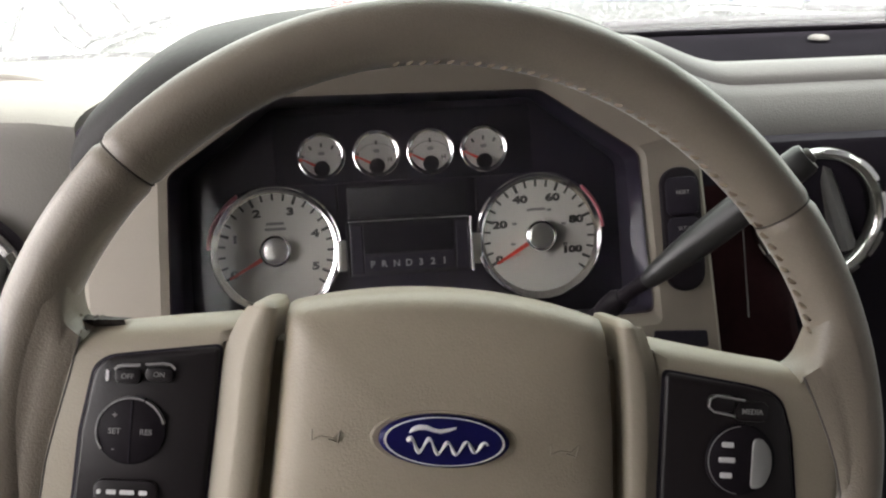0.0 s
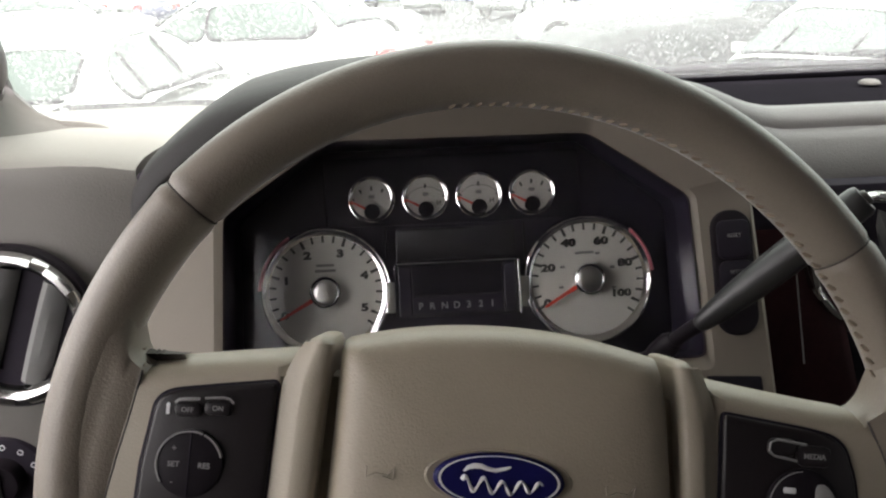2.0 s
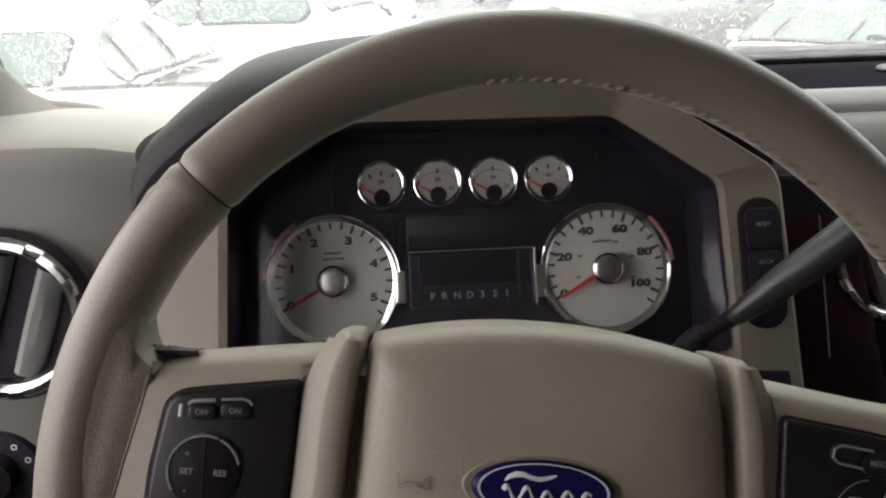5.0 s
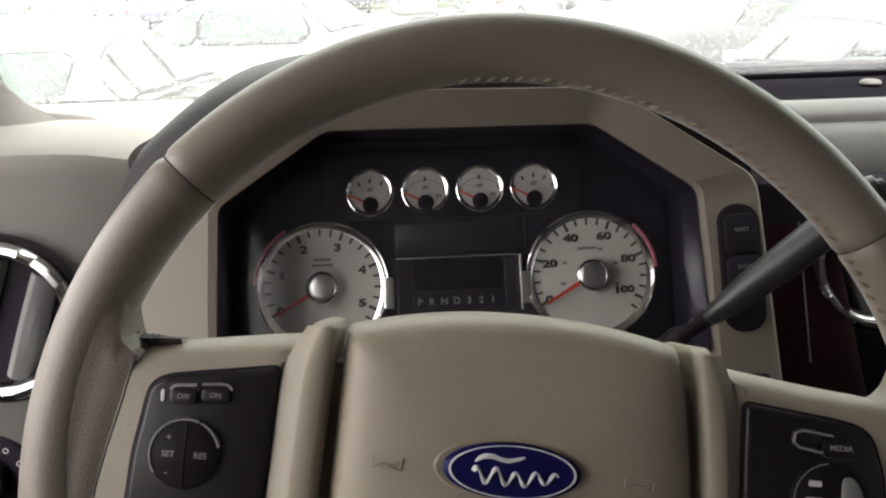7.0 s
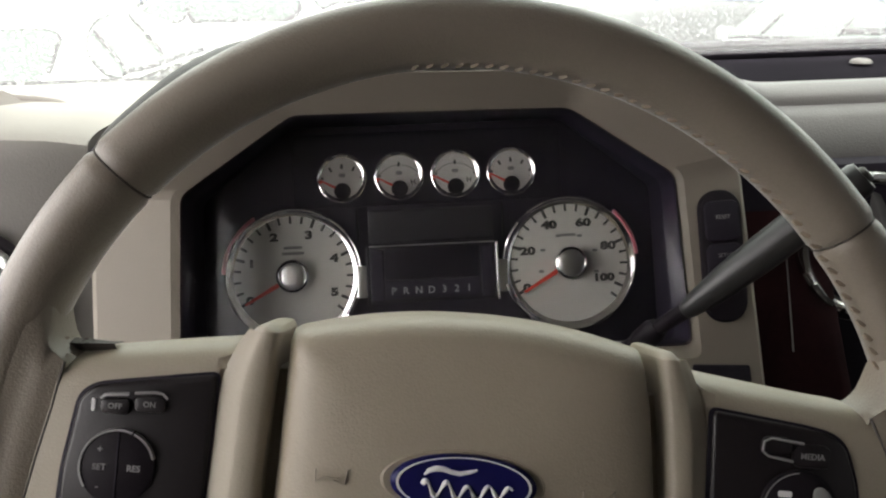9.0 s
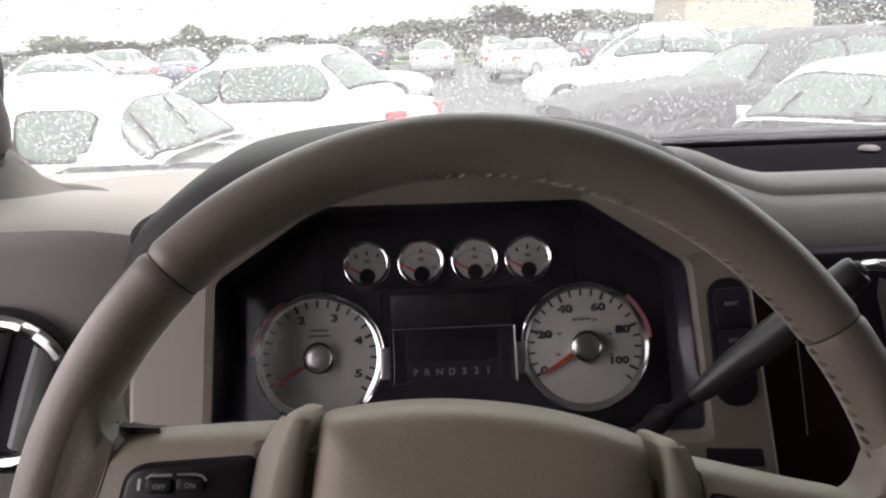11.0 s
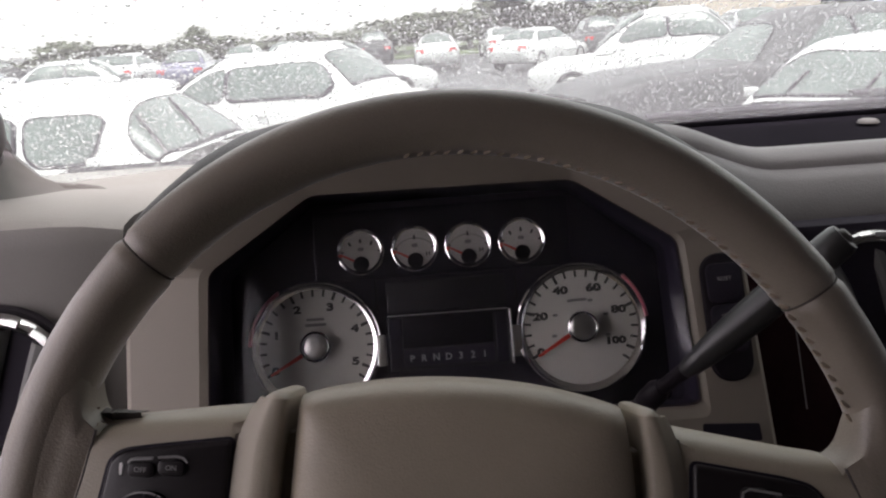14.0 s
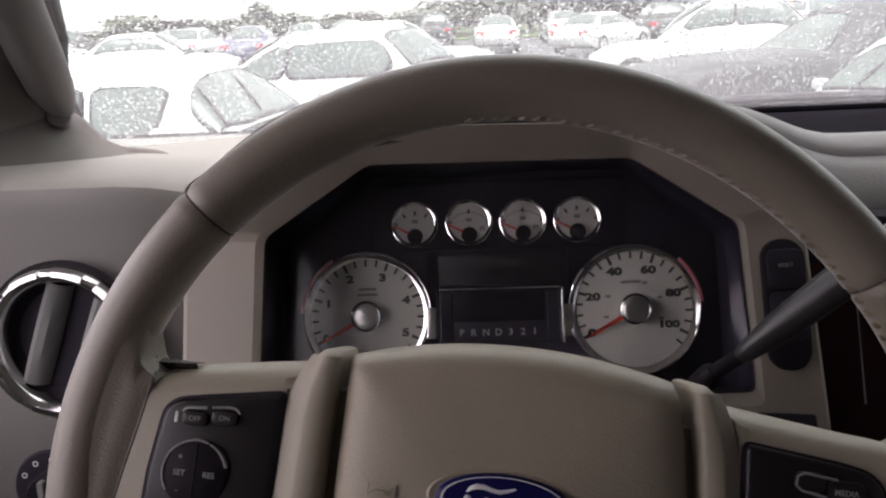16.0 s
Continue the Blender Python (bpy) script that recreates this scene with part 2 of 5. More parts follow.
def part(name, bm, material, parent, label="", smooth=True, angle=40):
    ob = link_mesh(name, bm, material, smooth, angle)
    ob.parent = parent
    return tagged(ob, label)


def thing(name, label, category, matrix=None, group="", kind=""):
    ob = new(name)
    ob.empty_display_size = 0.05
    if matrix is not None:
        ob.matrix_world = matrix
    return tagged(ob, label, category, group, kind)


def rounded(x0, x1, y0, y1, r, n=5):
    """Outline of a rounded rectangle, anticlockwise."""
    r = min(r, (x1 - x0) / 2 - 1e-5, (y1 - y0) / 2 - 1e-5)
    pts = []
    for cx, cy, a0 in ((x1 - r, y1 - r, 0), (x0 + r, y1 - r, 90), (x0 + r, y0 + r, 180), (x1 - r, y0 + r, 270)):
        for i in range(n + 1):
            a = radians(a0 + 90 * i / n)
            pts.append((cx + r * math.cos(a), cy + r * math.sin(a)))
    return pts


def smooth_poly(pts, r, n=4):
    """A polygon with its corners rounded by about r."""
    out = []
    k = len(pts)
    for i in range(k):
        p, a, b = Vector(pts[i]), Vector(pts[i - 1]), Vector(pts[(i + 1) % k])
        da, db = (a - p), (b - p)
        ra, rb = min(r, da.length * 0.45), min(r, db.length * 0.45)
        p0, p1 = p + da.normalized() * ra, p + db.normalized() * rb
        for j in range(n + 1):
            s = j / n
            q = (1 - s) ** 2 * p0 + 2 * s * (1 - s) * p + s * s * p1
            out.append((q.x, q.y))
    return out


def dome(bm, outline, profile, cap=True, base=False, shift=(0, 0)):
    """Rings of the outline drawn in by d metres at height w, for each (d, w) of the profile."""
    xs, ys = [p[0] for p in outline], [p[1] for p in outline]
    cx, cy, hx, hy = (min(xs) + max(xs)) / 2, (min(ys) + max(ys)) / 2, (max(xs) - min(xs)) / 2, (max(ys) - min(ys)) / 2
    rings = []
    for d, w in profile:
        sx, sy = max(0.0, (hx - d) / hx), max(0.0, (hy - d) / hy)
        rings.append([bm.verts.new((cx + (x - cx) * sx + shift[0], cy + (y - cy) * sy + shift[1], w)) for x, y in outline])
    n = len(outline)
    for a, b in zip(rings, rings[1:]):
        for i in range(n):
            bm.faces.new((a[i], a[(i + 1) % n], b[(i + 1) % n], b[i]))
    if cap:
        bm.faces.new(rings[-1])
    if base:
        bm.faces.new(rings[0][::-1])
    return bm


def drawn_in(outline, d):
    """The outline moved inwards by d, square to its edges."""
    n = len(outline)
    area = sum(outline[i][0] * outline[(i + 1) % n][1] - outline[(i + 1) % n][0] * outline[i][1] for i in range(n))
    turn = 1 if area > 0 else -1
    out = []
    for i in range(n):
        p, a, b = Vector(outline[i]), Vector(outline[i - 1]), Vector(outline[(i + 1) % n])
        e, f = (p - a).normalized(), (b - p).normalized()
        na, nb = Vector((-e.y, e.x)) * turn, Vector((-f.y, f.x)) * turn
        m = na + nb
        q = p + m * (d / max(0.35, m.dot(na)))
        out.append((q.x, q.y))
    return out


def moulded(outline, profile):
    """A closed piece whose edge is rounded by (inset, height) pairs of even width all round."""
    bm = bmesh.new()
    rings = [[bm.verts.new((x, y, w)) for x, y in drawn_in(outline, d)] for d, w in profile]
    n = len(outline)
    for a, b in zip(rings, rings[1:]):
        for i in range(n):
            bm.faces.new((a[i], a[(i + 1) % n], b[(i + 1) % n], b[i]))
    bm.faces.new(rings[-1])
    bm.faces.new(rings[0][::-1])
    bmesh.ops.triangulate(bm, faces=[f for f in bm.faces if len(f.verts) > 4])
    return bm


def slab(outline, w0, w1, bevel=0.001):
    """A closed plate between heights w0 and w1 with softened front edges."""
    return dome(bmesh.new(), outline, [(0, w0), (0, w1 - bevel), (bevel * 0.3, w1 - bevel * 0.3), (bevel, w1)], base=True)


def ring_plate(outer, inner, w0, w1, bevel=0.002, lean=None):
    """A plate with a hole; outer and inner have the same number of points; lean raises the outer edge."""
    bm = bmesh.new()
    n = len(outer)

    def row(pts, w, s=0.0, other=None):
        return [bm.verts.new((x + (o[0] - x) * s, y + (o[1] - y) * s, w)) for (x, y), o in zip(pts, other or pts)]

    def rim(w, s):
        out = row(outer, w, s, inner)
        for v in out if lean else ():
            k = lean(v.co.y)
            v.co += Vector((-v.co.x * k * 1.5, (0.17 - v.co.y) * k * 1.5, k))
        return out

    rows = [row(outer, w0), rim(w1 - bevel, 0.0), rim(w1, 0.06), row(inner, w1, 0.1, outer), row(inner, w1 - bevel), row(inner, w0)]
    for a, b in zip(rows, rows[1:] + rows[:1]):
        for i in range(n):
            bm.faces.new((a[i], a[(i + 1) % n], b[(i + 1) % n], b[i]))
    return bm


def lathe(profile, n=48, a0=0.0, a1=360.0, center=(0, 0, 0)):
    """Turned shape round z from (radius, height) pairs; an arc when a1 - a0 is under 360."""
    bm = bmesh.new()
    full = a1 - a0 >= 359.9
    k = n if full else n + 1
    rows = []
    for r, h in profile:
        rows.append([bm.verts.new((center[0] + r * math.cos(radians(a0 + (a1 - a0) * i / n)), center[1] + r * math.sin(radians(a0 + (a1 - a0) * i / n)), center[2] + h)) for i in range(k)])
    for a, b in zip(rows, rows[1:]):
        for i in range(n):
            j = (i + 1) % k
            bm.faces.new((a[i], a[j], b[j], b[i]))
    if not full:
        bm.faces.new([r[0] for r in rows])
        bm.faces.new([r[-1] for r in rows][::-1])
    bmesh.ops.remove_doubles(bm, verts=bm.verts, dist=1e-6)
    return bm


def tube(points, radii, n=12, flat=1.0, caps=True):
    """A round bar along points with a radius at each."""
    bm = bmesh.new()
    pts = [Vector(p) for p in points]
    rows = []
    side = None
    for i, p in enumerate(pts):
        d = (pts[min(i + 1, len(pts) - 1)] - pts[max(i - 1, 0)]).normalized()
        if side is None:
            side = d.orthogonal().normalized()
        side = (side - d * side.dot(d)).normalized()
        up = d.cross(side)
        r = radii[i] if isinstance(radii, (list, tuple)) else radii
        rows.append([bm.verts.new(p + r * (math.cos(2 * math.pi * j / n) * side + flat * math.sin(2 * math.pi * j / n) * up)) for j in range(n)])
    for a, b in zip(rows, rows[1:]):
        for j in range(n):
            bm.faces.new((a[j], a[(j + 1) % n], b[(j + 1) % n], b[j]))
    if caps:
        bm.faces.new(rows[0][::-1])
        bm.faces.new(rows[-1])
    return bm


def block(x0, x1, y0, y1, z0, z1, bevel=0.003, seg=2):
    bm = bmesh.new()
    bmesh.ops.create_cube(bm, size=1.0, matrix=Matrix.LocRotScale(((x0 + x1) / 2, (y0 + y1) / 2, (z0 + z1) / 2), None, (x1 - x0, y1 - y0, z1 - z0)))
    if bevel:
        bmesh.ops.bevel(bm, geom=bm.edges[:] + bm.verts[:], offset=bevel, segments=seg, affect="EDGES", profile=0.5)
    return bm


def sheet(rows, thick=None):
    """A skin through rows of points, given thickness along its normals when asked."""
    bm = bmesh.new()
    vs = [[bm.verts.new(p) for p in row] for row in rows]
    for a, b in zip(vs, vs[1:]):
        for i in range(len(a) - 1):
            bm.faces.new((a[i], a[i + 1], b[i + 1], b[i]))
    bmesh.ops.recalc_face_normals(bm, faces=bm.faces)
    if thick:
        bmesh.ops.solidify(bm, geom=bm.faces[:], thickness=thick)
    return bm


def lettering(name, text, size, material, parent, x, y, w, align="CENTER", bold=0.0, wide=1.0):
    """Raised print with the built-in font, in the parent's own x, y at height w."""
    cu = bpy.data.curves.new("print", "FONT")
    cu.body, cu.size, cu.align_x, cu.align_y, cu.extrude, cu.offset, cu.resolution_u = text, size, align, "CENTER", 0.00012, bold, 3
    tmp = bpy.data.objects.new("print", cu)
    scene.collection.objects.link(tmp)
    me = bpy.data.meshes.new_from_object(tmp.evaluated_get(bpy.context.evaluated_depsgraph_get()))
    bpy.data.objects.remove(tmp)
    me.transform(Matrix.Translation((x, y, w)) @ Matrix.Diagonal((wide, 1, 1, 1)))
    me.materials.clear()
    me.materials.append(material)
    me.name = name
    ob = new(name, me)
    ob.parent = parent
    return ob


def wpart(name, bm, material, parent, label="", smooth=True, angle=40):
    """A part whose mesh is given in world metres."""
    ob = part(name, bm, material, parent, label, smooth, angle)
    ob.matrix_parent_inverse = parent.matrix_basis.inverted()
    return ob


def frame_of(origin, tilt, spin=0.0):
    """A board facing the driver: x to the right, y up along it, z out towards the driver."""
    s, c = math.sin(radians(tilt)), math.cos(radians(tilt))
    m = Matrix(((1, 0, 0, origin[0]), (0, s, -c, origin[1]), (0, c, s, origin[2]), (0, 0, 0, 1)))
    return m @ pose(0, 0, 0, 0, 0, spin)


# ---- cab shell ----
def structure(name, bm, material, label, category):
    return tagged(link_mesh(name, bm, material), label, category, kind="structure")


structure("floor", block(-0.6, 1.5, -1.7, 0.98, 0.0, 0.7, 0.004), CARPET, "dark grey carpeted cab floor", "floor")
structure("ceiling", block(-0.6, 1.5, -1.7, 0.4, 1.99, 2.03, 0.01), LINER, "beige cloth headliner of the cab roof", "ceiling")
structure("wall_front", block(-0.6, 1.5, 1.0, 1.04, 0.7, 1.44, 0.004), BLACKMATT, "black bulkhead under the windscreen", "wall")


# the unseen rear half of the cab is added to light the dials
def side_wall(name, x0, x1, label):
    """Cab side with a front and a rear door window."""
    bm = bmesh.new()
    for y0, y1, z0, z1 in ((-1.74, 0.98, 0.7, 1.36), (-1.74, 0.98, 1.93, 1.99), (-1.74, -1.55, 1.36, 1.93), (-0.55, -0.4, 1.36, 1.93), (0.56, 0.98, 1.36, 1.52)):
        bmesh.ops.create_cube(bm, size=1.0, matrix=Matrix.LocRotScale(((x0 + x1) / 2, (y0 + y1) / 2, (z0 + z1) / 2), None, (x1 - x0, y1 - y0, z1 - z0)))
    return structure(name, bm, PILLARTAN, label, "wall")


side_wall("wall_left", -0.62, -0.58, "tan trimmed cab side with door windows")
side_wall("wall_right", 1.48, 1.52, "tan trimmed cab side with door windows")
bm = bmesh.new()
for x0, x1, z0, z1 in ((-0.62, 1.52, 0.7, 1.44), (-0.62, 1.52, 1.88, 2.03), (-0.62, 0.0, 1.44, 1.88), (0.9, 1.52, 1.44, 1.88)):
    bmesh.ops.create_cube(bm, size=1.0, matrix=Matrix.LocRotScale(((x0 + x1) / 2, -1.72, (z0 + z1) / 2), None, (x1 - x0, 0.04, z1 - z0)))
structure("wall_rear", bm, CARPET, "dark grey rear wall of the cab with a window", "wall")


def cab_window(name, bm, material, label):
    w = tagged(new(name), label, "window", kind="structure")
    return wpart("pane", bm, material, w)


# rear and right panes are out of view, dimmed to shape the cab light
cab_window("window_2", block(0.0, 0.9, -1.725, -1.715, 1.44, 1.88, 0), DARKGLASS, "unseen rear window of the cab, dimmed to cut its light")
for n, x, y0, y1, place in ((3, -0.6, -0.4, 0.56, "front"), (4, 1.5, -0.4, 0.56, "front"), (5, -0.6, -1.55, -0.55, "rear"), (6, 1.5, -1.55, -0.55, "rear")):
    cab_window("window_%d" % n, block(x - 0.003, x + 0.003, y0, y1, 1.36, 1.93, 0), DIMGLASS if x > 0 else SIDEGLASS if place == "front" else REARGLASS, ("clear %s door window of the cab" if place == "front" and x < 0 else "dark %s door window of the cab" if x < 0 else "rain covered %s door window of the cab") % place)


# ---- windscreen ----
def glass_point(s, h):
    """s from -1 at the driver's pillar to 1, h from 0 at the foot to 1 at the roof."""
    x = 0.45 + 0.93 * s * (1 - 0.1 * h)
    y = 0.985 - 0.13 * abs(s) ** 3.5 - 0.50 * h - 0.03 * math.sin(math.pi * h)
    z = 1.512 + 0.012 * (1 - s * s) + 0.45 * h
    return Vector((x, y, z))


screen = tagged(new("window_1"), "curved windscreen covered in rain drops", "windscreen", kind="structure")
pane = wpart("pane", sheet([[glass_point(-1 + 2 * i / 40, j / 12) for i in range(41)] for j in range(13)], 0.004), GLASS, screen)
pane.visible_shadow = False
wpart("rubber_seal", tube([glass_point(-1 + 2 * i / 40, -0.016) + Vector((0, 0.008, 0)) for i in range(41)], 0.007, 8), MATBLACK, screen, "black rubber seal")
structure("trim", sheet([[glass_point(-1 + 2 * i / 40, 1.0) + Vector((0, dy, dz)) for i in range(41)] for dy, dz in ((0.0, -0.01), (-0.04, 0.0), (-0.12, 0.03), (-0.16, 0.04))], 0.01), LINER, "beige headliner edge above the windscreen", "trim")


def pillar(name, mirror, label):
    edge = [(-0.375, 0.79, 1.512), (-0.436, 0.822, 1.515), (-0.468, 0.808, 1.535), (-0.480, 0.772, 1.574), (-0.464, 0.725, 1.62), (-0.422, 0.66, 1.67), (-0.375, 0.55, 1.79), (-0.353, 0.42, 1.96)]
    door = [(-0.372, 0.748, 1.514), (-0.405, 0.700, 1.516), (-0.450, 0.630, 1.524), (-0.52, 0.61, 1.555), (-0.56, 0.59, 1.61), (-0.575, 0.55, 1.68), (-0.56, 0.44, 1.80), (-0.54, 0.28, 1.98)]
    rows = []
    for g, d, bulge in zip(edge, door, (0.03, 0.12, 0.3, 0.6, 0.9, 1.0, 1.0, 1.0)):
        g, d = Vector(g), Vector(d)
        row = []
        for k in range(9):
            s = k / 8
            q = g.lerp(d, s) + Vector((0.05, -0.35, 0.08)) * (0.08 * bulge * math.sin(math.pi * s) ** 0.7)
            row.append((0.9 - q.x if mirror else q.x, q.y, q.z))
        g2 = g + Vector((-0.004, 0.03, -0.01))
        row.insert(0, (0.9 - g2.x if mirror else g2.x, g2.y, g2.z))
        rows.append(row)
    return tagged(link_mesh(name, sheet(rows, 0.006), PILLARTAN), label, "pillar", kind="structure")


pillar("trim", False, "tan cloth trim on the windscreen pillar")
pillar("trim", True, "tan cloth trim on the windscreen pillar")
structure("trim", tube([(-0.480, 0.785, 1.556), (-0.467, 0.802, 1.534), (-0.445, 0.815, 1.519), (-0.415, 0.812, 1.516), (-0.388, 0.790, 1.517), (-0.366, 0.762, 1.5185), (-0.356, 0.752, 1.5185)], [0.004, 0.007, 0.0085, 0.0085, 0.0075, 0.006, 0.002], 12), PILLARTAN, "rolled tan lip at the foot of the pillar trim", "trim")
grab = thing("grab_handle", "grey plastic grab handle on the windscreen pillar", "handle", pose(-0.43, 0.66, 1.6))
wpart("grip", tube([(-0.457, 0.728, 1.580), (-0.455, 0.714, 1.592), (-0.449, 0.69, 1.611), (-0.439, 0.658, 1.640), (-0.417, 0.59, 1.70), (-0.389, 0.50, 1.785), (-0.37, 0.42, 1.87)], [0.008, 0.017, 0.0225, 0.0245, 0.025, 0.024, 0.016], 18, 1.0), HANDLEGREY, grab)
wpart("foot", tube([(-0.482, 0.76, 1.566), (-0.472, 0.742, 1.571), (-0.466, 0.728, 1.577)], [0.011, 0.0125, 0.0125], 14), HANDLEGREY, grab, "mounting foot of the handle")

# ---- dashboard ----
dash = thing("dashboard", "beige and charcoal truck dashboard below the windscreen", "dashboard", pose(0.45, 0.75, 1.1))


left_profile = [(0.50, 1.06), (0.505, 1.2), (0.51, 1.35), (0.513, 1.46), (0.5155, 1.52), (0.5165, 1.533), (0.5185, 1.5375), (0.523, 1.540), (0.535, 1.542), (0.55, 1.543), (0.62, 1.541), (0.72, 1.529), (0.82, 1.518), (0.93, 1.520)]


def end_panel(profile):
    """The dashboard's end beside the door, turned down where it meets the hood."""
    rows = []
    for i in range(13):
        x = -0.60 + i * (0.60 - 0.262) / 12
        e = max(0.0, (x + 0.30) / 0.018) * 0.004
        rows.append([(x, y + e, z - e) for y, z in profile])
    return sheet(rows, 0.01)


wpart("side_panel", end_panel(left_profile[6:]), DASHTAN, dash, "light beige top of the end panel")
# front face takes the darker copy, as it lies in shade
wpart("side_front", end_panel(left_profile[:7]), DASHSHADE, dash, "front of the end panel, shade in its colour")

arch = [(-0.267, 1.36), (-0.267, 1.46), (-0.2665, 1.508), (-0.259, 1.528), (-0.238, 1.55), (-0.191, 1.582), (-0.143, 1.596), (-0.07, 1.604), (0.02, 1.606), (0.11, 1.601), (0.17, 1.587), (0.205, 1.568), (0.228, 1.548), (0.238, 1.525), (0.24, 1.36)]
rows = []
fine = []
for i in range(len(arch) - 1):
    p0, p1, p2, p3 = (Vector(arch[min(max(i + d, 0), len(arch) - 1)]) for d in (-1, 0, 1, 2))
    for j in range(5):
        u = j / 5
        q = 0.5 * (2 * p1 + (p2 - p0) * u + (2 * p0 - 5 * p1 + 4 * p2 - p3) * u * u + (3 * p1 - p0 - 3 * p2 + p3) * u ** 3)
        fine.append((q.x, q.y))
arch = fine + [arch[-1]]
for y, k, drop in ((0.496, 0.0, 0.022), (0.498, 0.0, 0.015), (0.503, 0.0, 0.0095), (0.512, 0.0, 0.005), (0.53, 0.0, 0.0015), (0.56, 0.0, 0.0), (0.62, 0.0, 0.0), (0.70, 0.2, 0.002), (0.78, 0.5, 0.006), (0.86, 0.8, 0.01), (0.95, 1.0, 0.012)):
    rows.append([(x * (1 - drop * 1.3), y, (z if z < 1.5 else 1.5 + (z - 1.5) * (1 - k)) - drop * min(1.0, max(0.0, (z - 1.4) / 0.13))) for x, z in arch])
hood = wpart("hood", sheet(rows), HOODDARK, dash, "charcoal hood over the instruments")
lip = [[(p.x, p.y, p.z) for p in (Vector(q) + (Vector((-0.02, q[1], 1.42)) - Vector(q)) * s + Vector((0, d, 0)) for q in rows[0])] for s, d in ((0.0, 0.0), (0.03, 0.001), (0.08, 0.004), (0.13, 0.02))]
wpart("lip", sheet(lip), HOODDARK, hood)

right_profile = [(0.566, 1.474), (0.562, 1.480), (0.564, 1.489), (0.573, 1.502), (0.582, 1.5155), (0.590, 1.5215), (0.5985, 1.5235), (0.6, 1.53), (0.606, 1.5355), (0.618, 1.539), (0.636, 1.539), (0.648, 1.535), (0.655, 1.526), (0.657, 1.51)]
rows = []
for i in range(41):
    x = 0.2 + (1.48 - 0.2) * (i / 40) ** 1.8
    s = max(0.0, 1 - (x - 0.2) / 0.115)
    s = s * s * (3 - 2 * s)
    rows.append([(x, y - 0.03 * s, z + 0.034 * s * min(1.0, max(0.0, (z - 1.47) / 0.05))) for y, z in right_profile])
wpart("upper_panel", sheet(rows, 0.01), DASHGREY, dash, "warm grey upper panel with a raised lip")
wpart("top_mat", sheet([[(0.225 + 1.25 * i / 20, y, z) for i in range(21)] for y, z in ((0.645, 1.522), (0.662, 1.508), (0.70, 1.505), (0.945, 1.507), (0.98, 1.507), (1.004, 1.511))], 0.008), MATBLACK, dash, "black strip along the windscreen foot")
wpart("centre_panel", block(0.262, 0.98, 0.545, 0.60, 1.06, 1.484, 0.006), BLACKMATT, dash, "black centre panel round the air vents")
wpart("lower_panel", block(-0.285, 0.27, 0.535, 0.60, 1.02, 1.30, 0.01), DASHTAN, dash, "beige lower panel under the column")
wpart("passenger_panel", block(0.98, 1.48, 0.56, 0.64, 1.02, 1.478, 0.012), DASHTAN, dash, "beige passenger side panel")
sensor = thing("light_sensor", "small grey light sensor dome on the dashboard", "sensor", pose(0.575, 0.925, 1.5105))
part("dome", lathe([(0.0135, 0), (0.0132, 0.002), (0.0115, 0.0038), (0.008, 0.0053), (0.003, 0.0059), (0.0, 0.006)], 24), HANDLEGREY, sensor)

# ---- instrument cluster ----
CLUSTER = frame_of((0, 0.56, 1.40), 21)
cluster = thing("instrument_cluster", "instrument cluster with ivory dials in a black housing", "instrument cluster", CLUSTER)
inner = smooth_poly([(-0.194, -0.066), (-0.1885, 0.0652), (-0.104, 0.1222), (0.1065, 0.1200), (0.186, 0.0655), (0.193, -0.066)], 0.007)
outer = smooth_poly([(-0.258, -0.165), (-0.254, 0.072), (-0.136, 0.1465), (0.119, 0.1405), (0.2365, 0.071), (0.252, -0.165)], 0.012)
part("surround", ring_plate(outer, inner, 0.08, 0.1, 0.003, lambda y: 0.03 * min(1.0, max(0.0, (y - 0.067) / 0.045))), SURROUND, cluster, "tan plastic surround with a leaning upper half", angle=14)
rim_in = smooth_poly([(-0.192, -0.064), (-0.1865, 0.0642), (-0.1032, 0.1207), (0.1057, 0.1185), (0.1842, 0.0645), (0.191, -0.064)], 0.007)
back = smooth_poly([(-0.199, -0.072), (-0.197, 0.066), (-0.118, 0.129), (0.118, 0.129), (0.197, 0.066), (0.199, -0.072)], 0.007)
bm = bmesh.new()
walls = [[bm.verts.new((x + (a - x) * s, y + (b - y) * s, w)) for (x, y), (a, b) in zip(rim_in, back)] for s, w in ((0.0, 0.099), (0.0, 0.094), (0.3, 0.06), (0.9, 0.012), (1.0, -0.006))]
for a, b in zip(walls, walls[1:]):
    for i in range(len(a)):
        bm.faces.new((a[i], a[(i + 1) % len(a)], b[(i + 1) % len(a)], b[i]))
bm.faces.new(walls[-1])
part("housing", bm, HOUSING, cluster, "matt black recessed housing")
part("upper_plate", slab(smooth_poly([(-0.118, 0.058), (-0.118, 0.122), (0.118, 0.122), (0.118, 0.058)], 0.006), -0.006, -0.001, 0.001), BLACKMATT, cluster)
lens = part("lens", slab(smooth_poly([(-0.190, -0.064), (-0.186, 0.0625), (-0.104, 0.1175), (0.104, 0.1155), (0.183, 0.063), (0.189, -0.064)], 0.007), 0.066, 0.069, 0.0005), LENS, cluster, "clear instrument lens")
lens.visible_shadow = False


def polar(r, deg):
    return r * math.cos(radians(deg)), r * math.sin(radians(deg))


